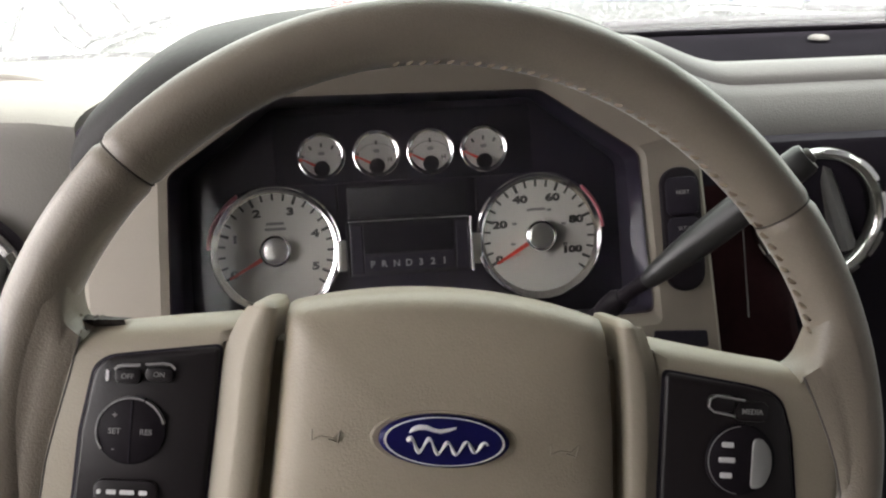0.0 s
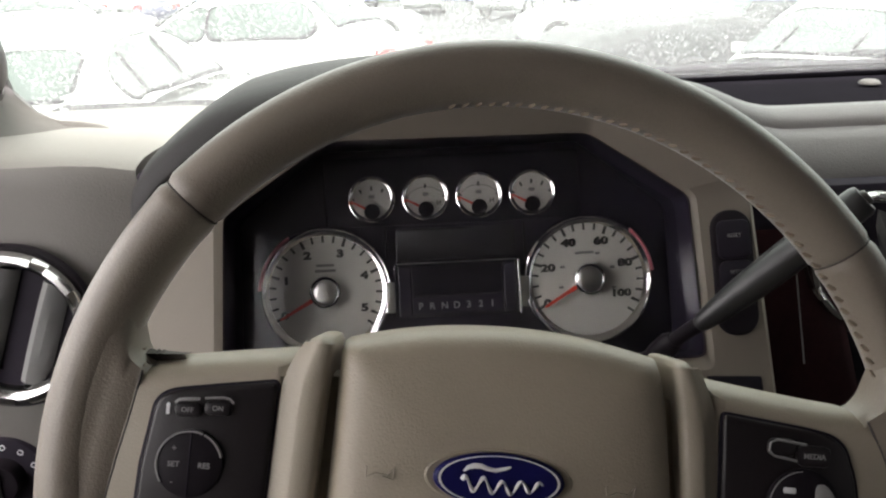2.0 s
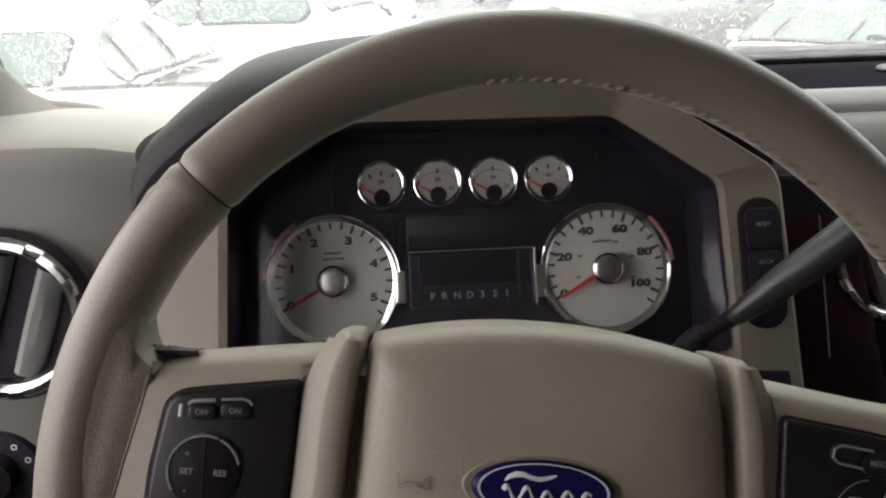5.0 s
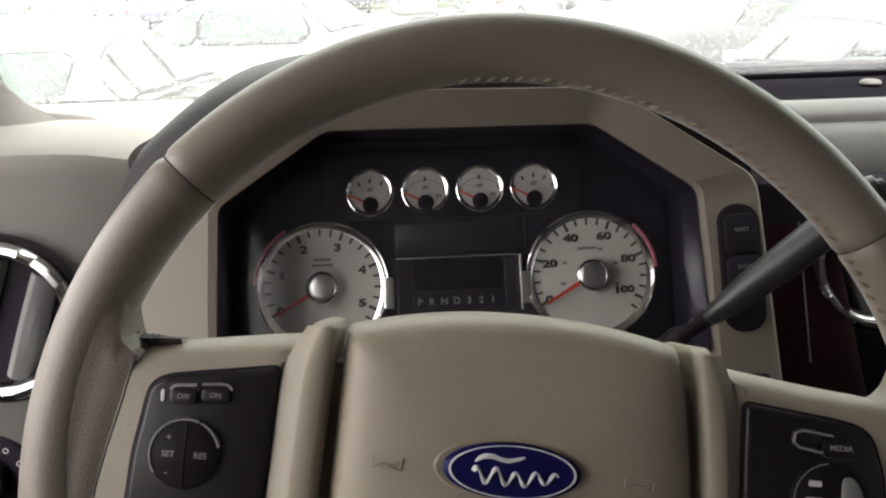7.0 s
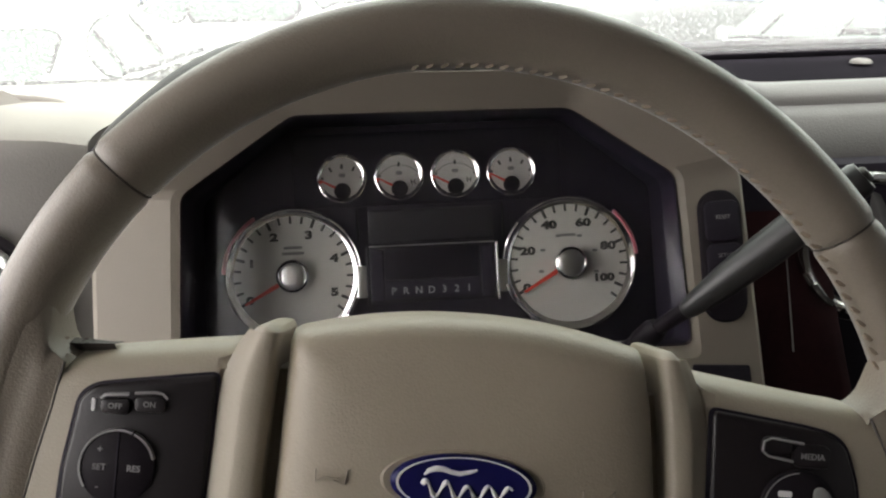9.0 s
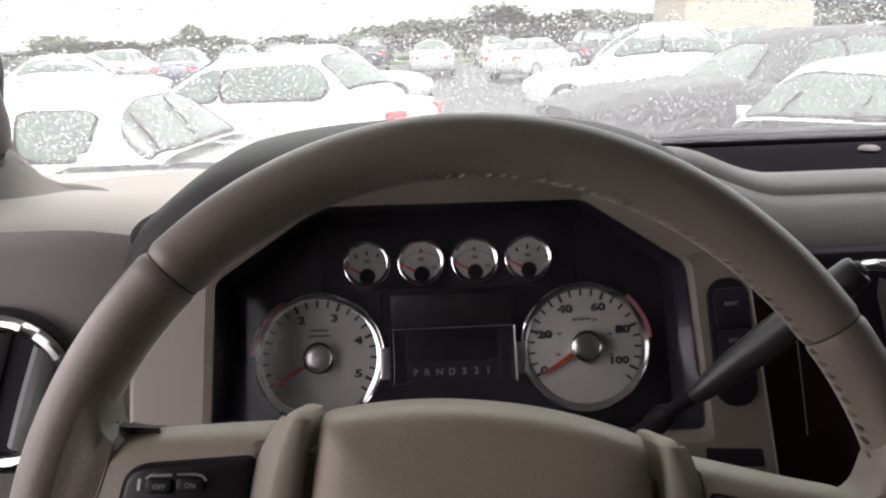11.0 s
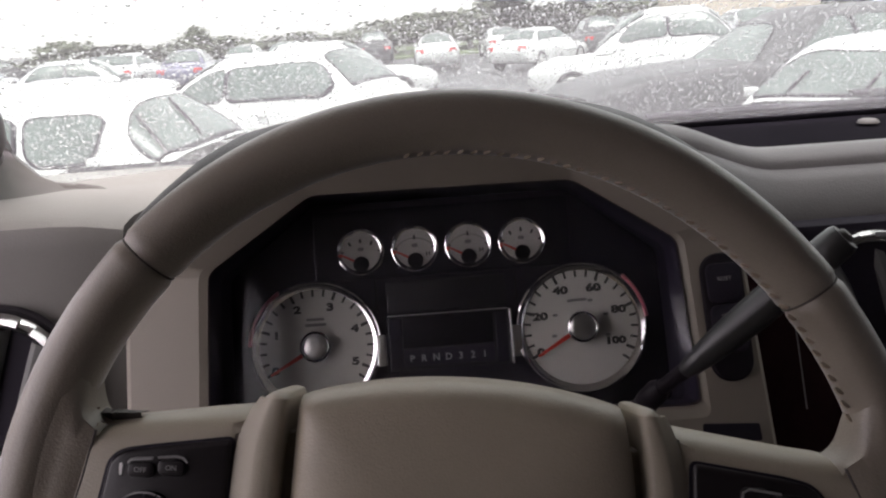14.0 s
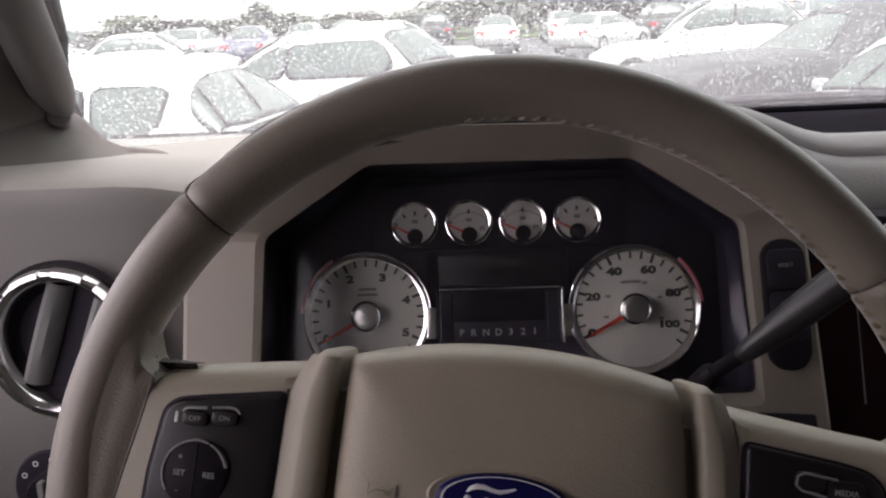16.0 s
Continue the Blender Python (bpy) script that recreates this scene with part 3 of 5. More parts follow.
def bar(cx, cy, r0, r1, deg, width, w0, w1, taper=1.0):
    """A radial mark on a dial."""
    d, s = polar(1, deg), polar(1, deg + 90)
    pts = [(cx + d[0] * r + s[0] * h, cy + d[1] * r + s[1] * h) for r, h in ((r0, -width / 2), (r1, -width / 2 * taper), (r1, width / 2 * taper), (r0, width / 2))]
    bm = bmesh.new()
    lo, hi = [bm.verts.new((*p, w0)) for p in pts], [bm.verts.new((*p, w1)) for p in pts]
    bm.faces.new(hi)
    bm.faces.new(lo[::-1])
    for i in range(4):
        bm.faces.new((lo[i], lo[(i + 1) % 4], hi[(i + 1) % 4], hi[i]))
    return bm


def main_dial(name, cx, label, figures, start, step, minor, caption, cap_material, red_arc, red_span):
    c = (cx, 0, 0)
    dial = part(name, lathe([(0.0, 0.003), (0.03, 0.003), (0.0545, 0.003), (0.0548, 0.002), (0.0548, -0.004)], 64, center=c), DIAL, cluster, label)
    part("ring", lathe([(0.0514, 0.0033), (0.0516, 0.0040), (0.0529, 0.0043), (0.0543, 0.0048), (0.0557, 0.0055), (0.0571, 0.0064), (0.0579, 0.0067), (0.0587, 0.0062), (0.0592, 0.0045), (0.0592, -0.004)], 72, center=c), RINGCHROME, dial, "polished chrome ring")
    for a0 in (38, 62, 112, 140, 196, 232, 290, 322):
        part("ring_step", lathe([(0.0570, -0.002), (0.0570, 0.0082), (0.0582, 0.0081), (0.0594, 0.0070), (0.0597, -0.002)], 6, a0, a0 + 17, c), RINGCHROME, dial)
    part("red_accent", lathe([(0.0584, 0.0), (0.0584, 0.0092), (0.0602, 0.0091), (0.0612, 0.007), (0.0614, 0.0)], 18, red_arc, red_arc + red_span, c), REDTRIM, dial, "red accent on the ring")
    for i in range((len(figures) - 1) * minor + 2):
        big = i % minor == 0
        a = start - i * step / minor
        part("tick", bar(cx, 0, 0.0440 if big else 0.0454, 0.0521, a, 0.0027 if big else 0.0021, 0.0031, 0.0036), INK, dial, smooth=False)
    for i, f in enumerate(figures):
        x, y = polar(0.0330 if len(f) > 2 else 0.0425 if f == "0" else 0.0372, start - i * step)
        lettering("figure", f, 0.0092 if len(f) < 3 else 0.0086, INK, dial, cx + x * 1.02, y, 0.0032, bold=0.00055, wide=1.45)
    for k, (w, y) in enumerate(caption):
        part("caption_bar", slab([(cx - w / 2, y - 0.0012), (cx + w / 2, y - 0.0012), (cx + w / 2, y + 0.0012), (cx - w / 2, y + 0.0012)], 0.0031, 0.0034, 0.0001), GREYINK, dial, smooth=False)
    part("needle", bar(cx, 0, 0.008, 0.0475, start + 1, 0.0044, 0.0075, 0.0095, 0.45), NEEDLE, dial, "red needle at zero", smooth=False)
    hub = part("hub_cap", lathe([(0.0145, 0.003), (0.0145, 0.0125), (0.0137, 0.0145), (0.0124, 0.0152), (0.0112, 0.0146)], 40, center=c), CHROME, dial)
    part("hub_face", lathe([(0.0120, 0.0144), (0.0111, 0.0153), (0.0085, 0.0160), (0.004, 0.0164), (0.0, 0.0165)], 40, center=c), cap_material, dial, "satin centre cap")
    return dial


main_dial("tachometer", -0.12, "ivory rev counter dial with black figures", ["0", "1", "2", "3", "4", "5"], 208, 46.6, 4, [(0.016, 0.0245), (0.019, 0.0195)], SATIN, 122, 54)
speedo = main_dial("speedometer", 0.12, "ivory speed dial with black figures", ["0", "20", "40", "60", "80", "100"], 209, 47.0, 4, [(0.014, 0.0245)], SATIN, 5, 42)
for i in range(6):
    x, y = polar(0.0255, 195 - i * 43)
    part("inner_figure_bar", slab([(0.12 + x - 0.0022, y - 0.0012), (0.12 + x + 0.0022, y - 0.0012), (0.12 + x + 0.0022, y + 0.0012), (0.12 + x - 0.0022, y + 0.0012)], 0.0031, 0.0034, 0.0001), GREYINK, speedo, smooth=False)

for i, cx in enumerate((-0.0747, -0.0253, 0.0236, 0.0725)):
    c = (cx, 0.0827, 0)
    g = part("small_gauge", lathe([(0.0, 0.0045), (0.012, 0.0045), (0.0185, 0.0045), (0.019, 0.003), (0.019, -0.004)], 40, center=c), GAUGEFACE, cluster, "small round ivory gauge")
    part("ring", lathe([(0.0176, 0.0048), (0.0178, 0.0053), (0.0187, 0.0056), (0.0196, 0.0060), (0.0206, 0.0067), (0.0214, 0.0064), (0.0219, 0.005), (0.0221, -0.004)], 48, center=c), RINGCHROME, g, "thin chrome ring")
    part("hub_cap", lathe([(0.0072, 0.0048), (0.0072, 0.0075), (0.0062, 0.0088), (0.0, 0.0094)], 24, center=(cx, 0.0827 - 0.0115, 0)), BLACK, g, "black hub cap")
    part("needle", bar(cx, 0.0827 - 0.0115, 0.006, 0.021, 152, 0.0022, 0.0065, 0.0078, 0.5), NEEDLE, g, smooth=False)
    n_ticks = 5 if i in (0, 3) else 3
    for k in range(n_ticks):
        part("tick", bar(cx, 0.0827 - 0.0115, 0.0195, 0.0235, 145 - k * 110 / (n_ticks - 1), 0.002, 0.0046, 0.005), INK, g, smooth=False)
    if i in (1, 2):
        part("scale_arc", lathe([(0.0215, 0.0046), (0.0215, 0.0049), (0.0222, 0.0049), (0.0222, 0.0046)], 16, 40, 140, (cx, 0.0827 - 0.0125, 0)), GREYINK, g, smooth=False)
        lettering("figure", "H", 0.0062, INK, g, cx + 0.0118, 0.0827 - 0.006, 0.0047, bold=0.00012)
    part("symbol_bar", slab(rounded(cx - 0.0028, cx + 0.0028, 0.0835, 0.0868, 0.001, 2), 0.0046, 0.0049, 0.0001), GREYINK, g, smooth=False)

part("message_display", slab(rounded(-0.0545, 0.0545, 0.0248, 0.0535, 0.002, 3), -0.004, 0.004, 0.001), SLATE, cluster, "dark unlit message display")
gear = part("gear_display", slab(rounded(-0.0545, 0.0545, -0.0275, 0.0215, 0.002, 3), -0.004, 0.0045, 0.001), SLATE, cluster, "black gear position display")
part("lcd_window", slab(rounded(-0.041, 0.0405, -0.0075, 0.0200, 0.001, 3), 0.0040, 0.0048, 0.0003), BLACK, gear, "black unlit display window")
part("side_panel", slab([(0.0425, -0.026), (0.0535, -0.026), (0.0535, 0.0200), (0.0425, 0.0185)], 0.0040, 0.0062, 0.0008), HOUSING, gear, smooth=False)
part("side_panel", slab([(-0.0535, -0.026), (-0.0425, -0.026), (-0.0425, 0.0185), (-0.0535, 0.0200)], 0.0040, 0.0062, 0.0008), HOUSING, gear, smooth=False)
part("gear_strip", slab(rounded(-0.0415, 0.0405, -0.0240, -0.0088, 0.001, 3), 0.0046, 0.0056, 0.0004), HOUSING, gear)
for ch, x in zip("PRND321", (-0.0345, -0.0240, -0.0127, -0.0016, 0.0094, 0.0203, 0.0309)):
    lettering("figure", ch, 0.0086, GEARINK, gear, x, -0.0176, 0.0059, bold=0.00018)
for s in (-1, 1):
    # left strip gets black plastic in place of a dark reflection in chrome
    part("chrome_edge", slab(rounded(s * 0.0562 - 0.0012, s * 0.0562 + 0.0012, -0.0285, 0.022, 0.001, 3), -0.004, 0.012 if s > 0 else 0.005, 0.0008), CHROME if s > 0 else HOUSING, gear, "chrome side strip" if s > 0 else "side strip, black for its dark reflection")
    part("chrome_tab", slab(rounded(min(s * 0.0578, s * 0.0655), max(s * 0.0578, s * 0.0655), -0.022, 0.006, 0.0015, 3), -0.004, 0.007, 0.0008), SATIN, gear)
part("chrome_top", slab(rounded(-0.0545, 0.0545, 0.0216, 0.0226, 0.0004, 2), -0.004, 0.009, 0.0004), SATIN, gear)
for s in (-1, 1):
    part("divider", slab(rounded(s * 0.064 - 0.0008, s * 0.064 + 0.0008, 0.026, 0.056, 0.0005, 2), -0.004, 0.003, 0.0005), BLACK, cluster)

# ---- switches right of the cluster ----
pod = thing("switch_pod", "black oval switch pod with two buttons beside the cluster", "switch", CLUSTER @ pose(0.2176, 0.001, 0.1, 0, 0, 1.5))
part("body", slab(rounded(-0.0165, 0.0165, -0.0505, 0.0505, 0.0155, 8), -0.004, 0.006, 0.003), BLACK, pod)
for y, h, ty in ((0.0265, 0.0155, 0.003), (-0.009, 0.0185, 0.0095)):
    b = part("button", slab(rounded(-0.0135, 0.0135, y - h, y + h, 0.006, 4), 0.006, 0.0085, 0.0015), BLACKMATT, pod)
    lettering("print", "RESET" if y > 0 else "SETUP", 0.0042, GREYINK, b, 0, y + ty, 0.0088)
slot = thing("coin_slot", "narrow black slot in the tan dashboard trim", "slot", CLUSTER @ pose(0.2130, -0.0865, 0.1, 0, 0, 0))
part("recess", slab(smooth_poly([(-0.023, -0.010), (-0.022, 0.006), (0.022, 0.0035), (0.023, -0.010)], 0.002), -0.003, 0.0015, 0.0008), BLACKMATT, slot)
wood = thing("wood_trim", "glossy dark red wood veneer trim panel", "trim panel", CLUSTER @ pose(0.3, 0, 0.012))
part("veneer", slab(smooth_poly([(-0.040, -0.165), (-0.056, 0.06), (-0.03, 0.082), (0.03, 0.07), (0.062, -0.165)], 0.008), -0.006, 0.018, 0.006), WOOD, wood)
part("chrome_line", slab([(0.0035, -0.085), (0.0048, -0.085), (0.0014, 0.06), (0.0004, 0.06)], 0.018, 0.0188, 0.0003), VANE, wood, "thin pale inlay line", smooth=False)


# ---- air vents and light switch ----
def air_vent(matrix, r, label):
    v = thing("air_vent", label, "air vent", matrix, "dashboard air vents")
    part("ring", lathe([(r * 0.78, -0.02), (r * 0.79, 0.004), (r * 0.83, 0.010), (r * 0.9, 0.0125), (r * 0.96, 0.010), (r, 0.004), (r, -0.004)], 64), VENTCHROME, v, "polished chrome ring")
    part("bezel", lathe([(r * 0.99, -0.004), (r * 0.995, 0.003), (r * 1.04, 0.004), (r * 1.06, 0.001), (r * 1.06, -0.004)], 64), BLACK, v, "thin black bezel")
    for k in range(10):
        a = 12 + 36 * k
        part("ring_step", lathe([(r * 0.885, 0.009), (r * 0.885, 0.0145), (r * 0.95, 0.0142), (r * 0.995, 0.009), (r * 0.995, 0.004)], 8, a, a + 24), VENTCHROME, v)
    part("throat", lathe([(r * 0.8, 0.003), (r * 0.78, -0.006), (r * 0.7, -0.012), (0.0, -0.013)], 48), BLACKMATT, v, "dark air duct")
    for x in (-0.3, 0.34):
        h = r * math.sqrt(0.78 ** 2 - x * x) * 0.97
        bm = bmesh.new()
        rows = []
        for j in range(9):
            y = -h + 2 * h * j / 8
            bulge = 0.5 + 0.5 * math.sin(math.pi * j / 8)
            rows.append([(x * r - r * 0.15, y, -0.011), (x * r - r * 0.12, y, -0.003 + 0.003 * bulge), (x * r - r * 0.04, y, 0.001 + 0.003 * bulge), (x * r + r * 0.06, y, 0.000 + 0.003 * bulge), (x * r + r * 0.15, y, -0.004), (x * r + r * 0.18, y, -0.011)])
        part("vane", sheet(rows, 0.0025), VANE, v, "grey turning vane")
    return v


air_vent(frame_of((-0.370, 0.493, 1.411), 8) @ pose(0, 0, 0, 0, 0, -20), 0.0655, "round chrome air vent in the beige end panel")
air_vent(frame_of((0.374, 0.538, 1.413), 12) @ pose(0, 0, 0, 0, 0, 20), 0.0645, "round chrome air vent in the black centre panel")
air_vent(frame_of((0.62, 0.538, 1.413), 12), 0.0645, "round chrome air vent in the black centre panel")
knob = thing("headlight_switch", "black rotary headlight switch in the beige panel", "rotary switch", frame_of((-0.412, 0.503, 1.262), 6))
part("plate", lathe([(0.0, 0.002), (0.03, 0.003), (0.036, 0.002), (0.0385, -0.003)], 48), BLACKMATT, knob)
part("knob", lathe([(0.019, 0.002), (0.0185, 0.014), (0.017, 0.017), (0.0, 0.018)], 32), BLACK, knob)
part("pointer", slab(rounded(-0.003, 0.003, -0.017, 0.017, 0.002, 3), 0.017, 0.024, 0.001), VANE, knob)
for k in range(5):
    x, y = polar(0.029, 150 - 32 * k)
    part("symbol", lathe([(0.0018, 0.003), (0.0018, 0.0034), (0.0026, 0.0034), (0.0026, 0.003)], 12, center=(x, y, 0)), PALEINK, knob, smooth=False)

# ---- steering column and levers ----
WHEEL = frame_of((-0.0038, 0.177, 1.4556), 22.3, -7.4)
column = thing("steering_column", "black steering column behind the wheel", "steering column", pose(0, 0.5, 1.36))
wpart("shroud", tube([(-0.006, 0.225, 1.436), (-0.004, 0.26, 1.424), (0, 0.36, 1.355), (0, 0.44, 1.32), (0, 0.56, 1.28)], [0.036, 0.044, 0.046, 0.05, 0.05], 28), BLACKMATT, column)
lever = thing("gear_lever", "black column gear lever with a rounded grip", "lever", pose(0.05, 0.33, 1.42))
wpart("shaft", tube([(0.085, 0.435, 1.35), (0.115, 0.402, 1.388), (0.1335, 0.380, 1.4165), (0.1455, 0.362, 1.439), (0.152, 0.352, 1.4505)], [0.0070, 0.0060, 0.0052, 0.0052, 0.0058], 14), BLACK, lever)
wpart("collar", tube([(0.128, 0.3875, 1.4035), (0.132, 0.382, 1.4125), (0.137, 0.3745, 1.4235), (0.1395, 0.371, 1.428)], [0.006, 0.0085, 0.0085, 0.006], 14), BLACK, lever, "stepped collar on the shaft")
wpart("grip", tube([(0.1490, 0.3545, 1.4465), (0.1515, 0.3525, 1.4497), (0.158, 0.350, 1.457), (0.170, 0.3455, 1.4705), (0.186, 0.339, 1.4885), (0.205, 0.3318, 1.510), (0.2225, 0.3252, 1.5295), (0.2290, 0.3228, 1.5368), (0.2308, 0.3221, 1.5388)], [0.0052, 0.0066, 0.0080, 0.0098, 0.0109, 0.0110, 0.0106, 0.0101, 0.0088], 22), LEVERGREY, lever, "matt dark grey rounded grip")
wpart("end_button", tube([(0.2300, 0.3224, 1.5380), (0.2318, 0.3217, 1.5400), (0.2326, 0.3214, 1.5409)], [0.0052, 0.0050, 0.0038], 16), HANDLEGREY, lever, "small grey end button")
stalk = thing("indicator_lever", "dark grey indicator lever with a ridged end", "lever", pose(-0.05, 0.3, 1.43))
pts, rad = [], []
for i in range(15):
    s = i / 14
    pts.append((-0.055 - 0.095 * s, 0.285 - 0.02 * s, 1.428 + 0.043 * s))
    rad.append(0.0055 + (0.002 if i % 2 else 0.0) * (s > 0.4))
wpart("arm", tube(pts, rad, 12), HANDLEGREY, stalk)

# ---- steering wheel ----
wheel = thing("steering_wheel", "tan leather steering wheel turned slightly clockwise", "steering wheel", WHEEL)
RO = 0.2035  # outer radius of the rim


def rim_half(a):
    """Half the rim's width at a degrees from the top: full at the top, slimmer at the sides, worn thick on one."""
    side = math.exp(-((abs(a) - 75) / 30) ** 2)
    return 0.0148 - (0.0018 if a > 0 else 0.0004) * side


def rim_piece(name, a0, a1, label, n):
    """A length of the rim, from a0 to a1 degrees clockwise from the top."""
    rows = []
    bm = bmesh.new()
    k = 20
    for i in range(n + 1):
        a = a0 + (a1 - a0) * i / n
        end = min(i, n - i) / n * abs(a1 - a0)
        dip = 0.0012 * math.exp(-(end / 0.5) ** 2) - 0.0002 * math.exp(-((end - 1.5) / 1.2) ** 2)
        rr = rim_half(a) - dip
        rz = rr + 0.0014
        c = Vector((math.sin(radians(a)), math.cos(radians(a)), 0))
        rows.append([bm.verts.new(c * (RO - dip - rr + rr * math.cos(2 * math.pi * j / k)) + Vector((0, 0, rz * math.sin(2 * math.pi * j / k)))) for j in range(k)])
    for p, q in zip(rows, rows[1:]):
        for j in range(k):
            bm.faces.new((p[j], p[(j + 1) % k], q[(j + 1) % k], q[j]))
    bm.faces.new(rows[0][::-1])
    bm.faces.new(rows[-1])
    return part(name, bm, LEATHER, wheel, label)


SEAM = 51.4
rim_piece("rim_top", -SEAM, SEAM, "upper rim wrapped in tan leather", 96)
rim_piece("rim_grip", SEAM, 100, "leather grip", 48)
rim_piece("rim_grip", -100, -SEAM, "leather grip", 48)
rim_piece("rim_bottom", 100, 260, "lower rim", 72)


def rim_seam(a):
    """The sunken thread line round the rim at a degrees."""
    rr, c = rim_half(a) - 0.0008, Vector((math.sin(radians(a)), math.cos(radians(a)), 0))
    turn = [2 * math.pi * j / 28 for j in range(29)]
    return tube([c * (RO - 0.0010 - rr + rr * math.cos(q)) + Vector((0, 0, (rr + 0.0014) * math.sin(q))) for q in turn], 0.00045, 6, caps=False)


for a in (-SEAM, SEAM):
    part("seam", rim_seam(a), WORNBROWN, wheel, "dark seam between two lengths of leather")


def stitches(a0, a1, step):
    """Thread loops along the inner side of the rim, joined."""
    bm = bmesh.new()
    a = a0
    while a < a1:
        r = RO - 2 * rim_half(a)
        r2 = r + 0.0004
        wob = 0.0006 * random.uniform(-1, 1)
        p0 = Vector((math.sin(radians(a)) * r, math.cos(radians(a)) * r, 0.0012 + wob))
        p1 = Vector((math.sin(radians(a + step * 0.5)) * r2, math.cos(radians(a + step * 0.5)) * r2, 0.0042 + wob))
        t = (p1 - p0)
        fat = 0.0008 + 0.0005 * min(1.0, max(0.0, (a - 30) / 25))
        side = t.cross(Vector((0, 0, 1))).normalized() * fat
        up = Vector((-math.sin(radians(a)), -math.cos(radians(a)), 1)).normalized() * fat * 1.15
        ring0 = [bm.verts.new(p0 + v) for v in (side, up, -side, -up)]
        ring1 = [bm.verts.new(p0.lerp(p1, 0.5) + up * 0.9 + v) for v in (side, up, -side, -up)]
        ring2 = [bm.verts.new(p1 + v) for v in (side, up, -side, -up)]
        for u, w in ((ring0, ring1), (ring1, ring2)):
            for j in range(4):
                bm.faces.new((u[j], u[(j + 1) % 4], w[(j + 1) % 4], w[j]))
        a += step
    return bm


tagged(part("stitching", stitches(-12, 72, 2.0), THREAD, wheel, "row of raised thread stitches"), kind="stuff")

part("backing", slab(rounded(-0.098, 0.094, -0.085, 0.046, 0.012, 5), -0.022, 0.002, 0.002), TRIMTAN, wheel, "tan plastic backing behind the pad")

# hub pad
pad_outline = []
for i in range(25):
    u = -1 + 2 * i / 24
    pad_outline.append((-0.0045 + 0.0695 * u, 0.0628 + 0.0092 * (1 - abs(u) ** 2.1) + 0.0012 * u))
pad_outline = pad_outline[::-1]
pad_outline += [(-0.0752, 0.057), (-0.0757, 0.036), (-0.0762, 0.006), (-0.0772, -0.02), (-0.075, -0.06), (-0.06, -0.088), (-0.03, -0.096), (0.0, -0.098), (0.03, -0.096), (0.06, -0.088), (0.076, -0.06), (0.0764, -0.014), (0.0742, 0.013), (0.0708, 0.042), (0.0676, 0.058)]
pad_shape = [(0, -0.03), (0, -0.004), (0.0004, 0.003), (0.0016, 0.0095), (0.0042, 0.0148), (0.008, 0.0182), (0.014, 0.0206), (0.025, 0.0226), (0.042, 0.0238), (0.06, 0.0243)]
pad = part("hub_pad", dome(bmesh.new(), pad_outline, pad_shape), PADSKIN, wheel, "grained tan hub pad", angle=60)
badge = part("badge", lathe([(1.0, 0.0), (1.0, 0.6), (0.985, 0.9), (0.95, 1.0), (0.93, 0.95)], 56), BADGEBLUE, wheel, "dark blue oval badge with a white line")
BX, BY, BW, BH, BZ = -0.0037, 0.0106, 0.0275, 0.0111, 0.0236


def ovalise(ob, sx, sy, sz):
    ob.data.transform(Matrix.Translation((BX, BY, BZ)) @ Matrix.Diagonal((sx, sy, sz, 1)))
    return ob


ovalise(badge, BW, BH, 0.003)
ovalise(part("enamel", lathe([(0.965, 0.3), (0.96, 1.0), (0.92, 1.06), (0.5, 1.12), (0.0, 1.16)], 56), BADGEBLUE, badge, "dark blue enamel"), BW, BH, 0.003)
ovalise(part("inlay_line", lathe([(0.885, 0.9), (0.885, 1.13), (0.92, 1.12), (0.92, 0.88)], 56), PALEINK, badge), BW, BH, 0.003)
def emblem_stroke(points, radii):
    return part("emblem", tube([(BX + x, BY + y, BZ + 0.0035) for x, y in points], radii, 8, 0.6), PALEINK, badge, "plain white flowing stroke")


swash = [(-0.0155 + 0.0335 * i / 80, -0.0022 + 0.0024 * math.sin(i / 80 * 27 + 0.6) * (1.25 - 0.35 * i / 80) + 0.0006 * math.sin(i / 80 * 9)) for i in range(81)]
emblem_stroke(swash, [0.00105 + 0.00035 * math.sin(i * 0.7) for i in range(81)])
emblem_stroke([(-0.0150, 0.0030), (-0.0135, 0.0046), (-0.0110, 0.0056), (-0.008, 0.0056), (-0.005, 0.0046), (-0.002, 0.0042), (0.0015, 0.0050), (0.0045, 0.0060)], [0.0004, 0.001, 0.0013, 0.0012, 0.001, 0.001, 0.0009, 0.0004])
surround = part("badge_recess", lathe([(1.16, -0.05), (1.1, 0.22), (1.04, 0.18), (0.98, 0.0)], 56), PADSKIN, wheel)
ovalise(surround, BW, BH, 0.003)


def horn_mark(x, y):
    """A moulded horn outline on the pad."""
    bm = tube([(x - 0.006, y + 0.0022, 0.0233), (x - 0.0058, y - 0.0022, 0.0233), (x - 0.002, y - 0.0004, 0.0234), (x + 0.003, y - 0.0008, 0.0234), (x + 0.0058, y + 0.0024, 0.0234), (x + 0.0052, y - 0.0026, 0.0234), (x + 0.001, y - 0.0016, 0.0234)], 0.00042, 6)
    return part("horn_mark", bm, TRIMTAN, wheel, "raised horn symbol")


horn_mark(-0.053, 0.0098)
horn_mark(0.048, 0.0086)

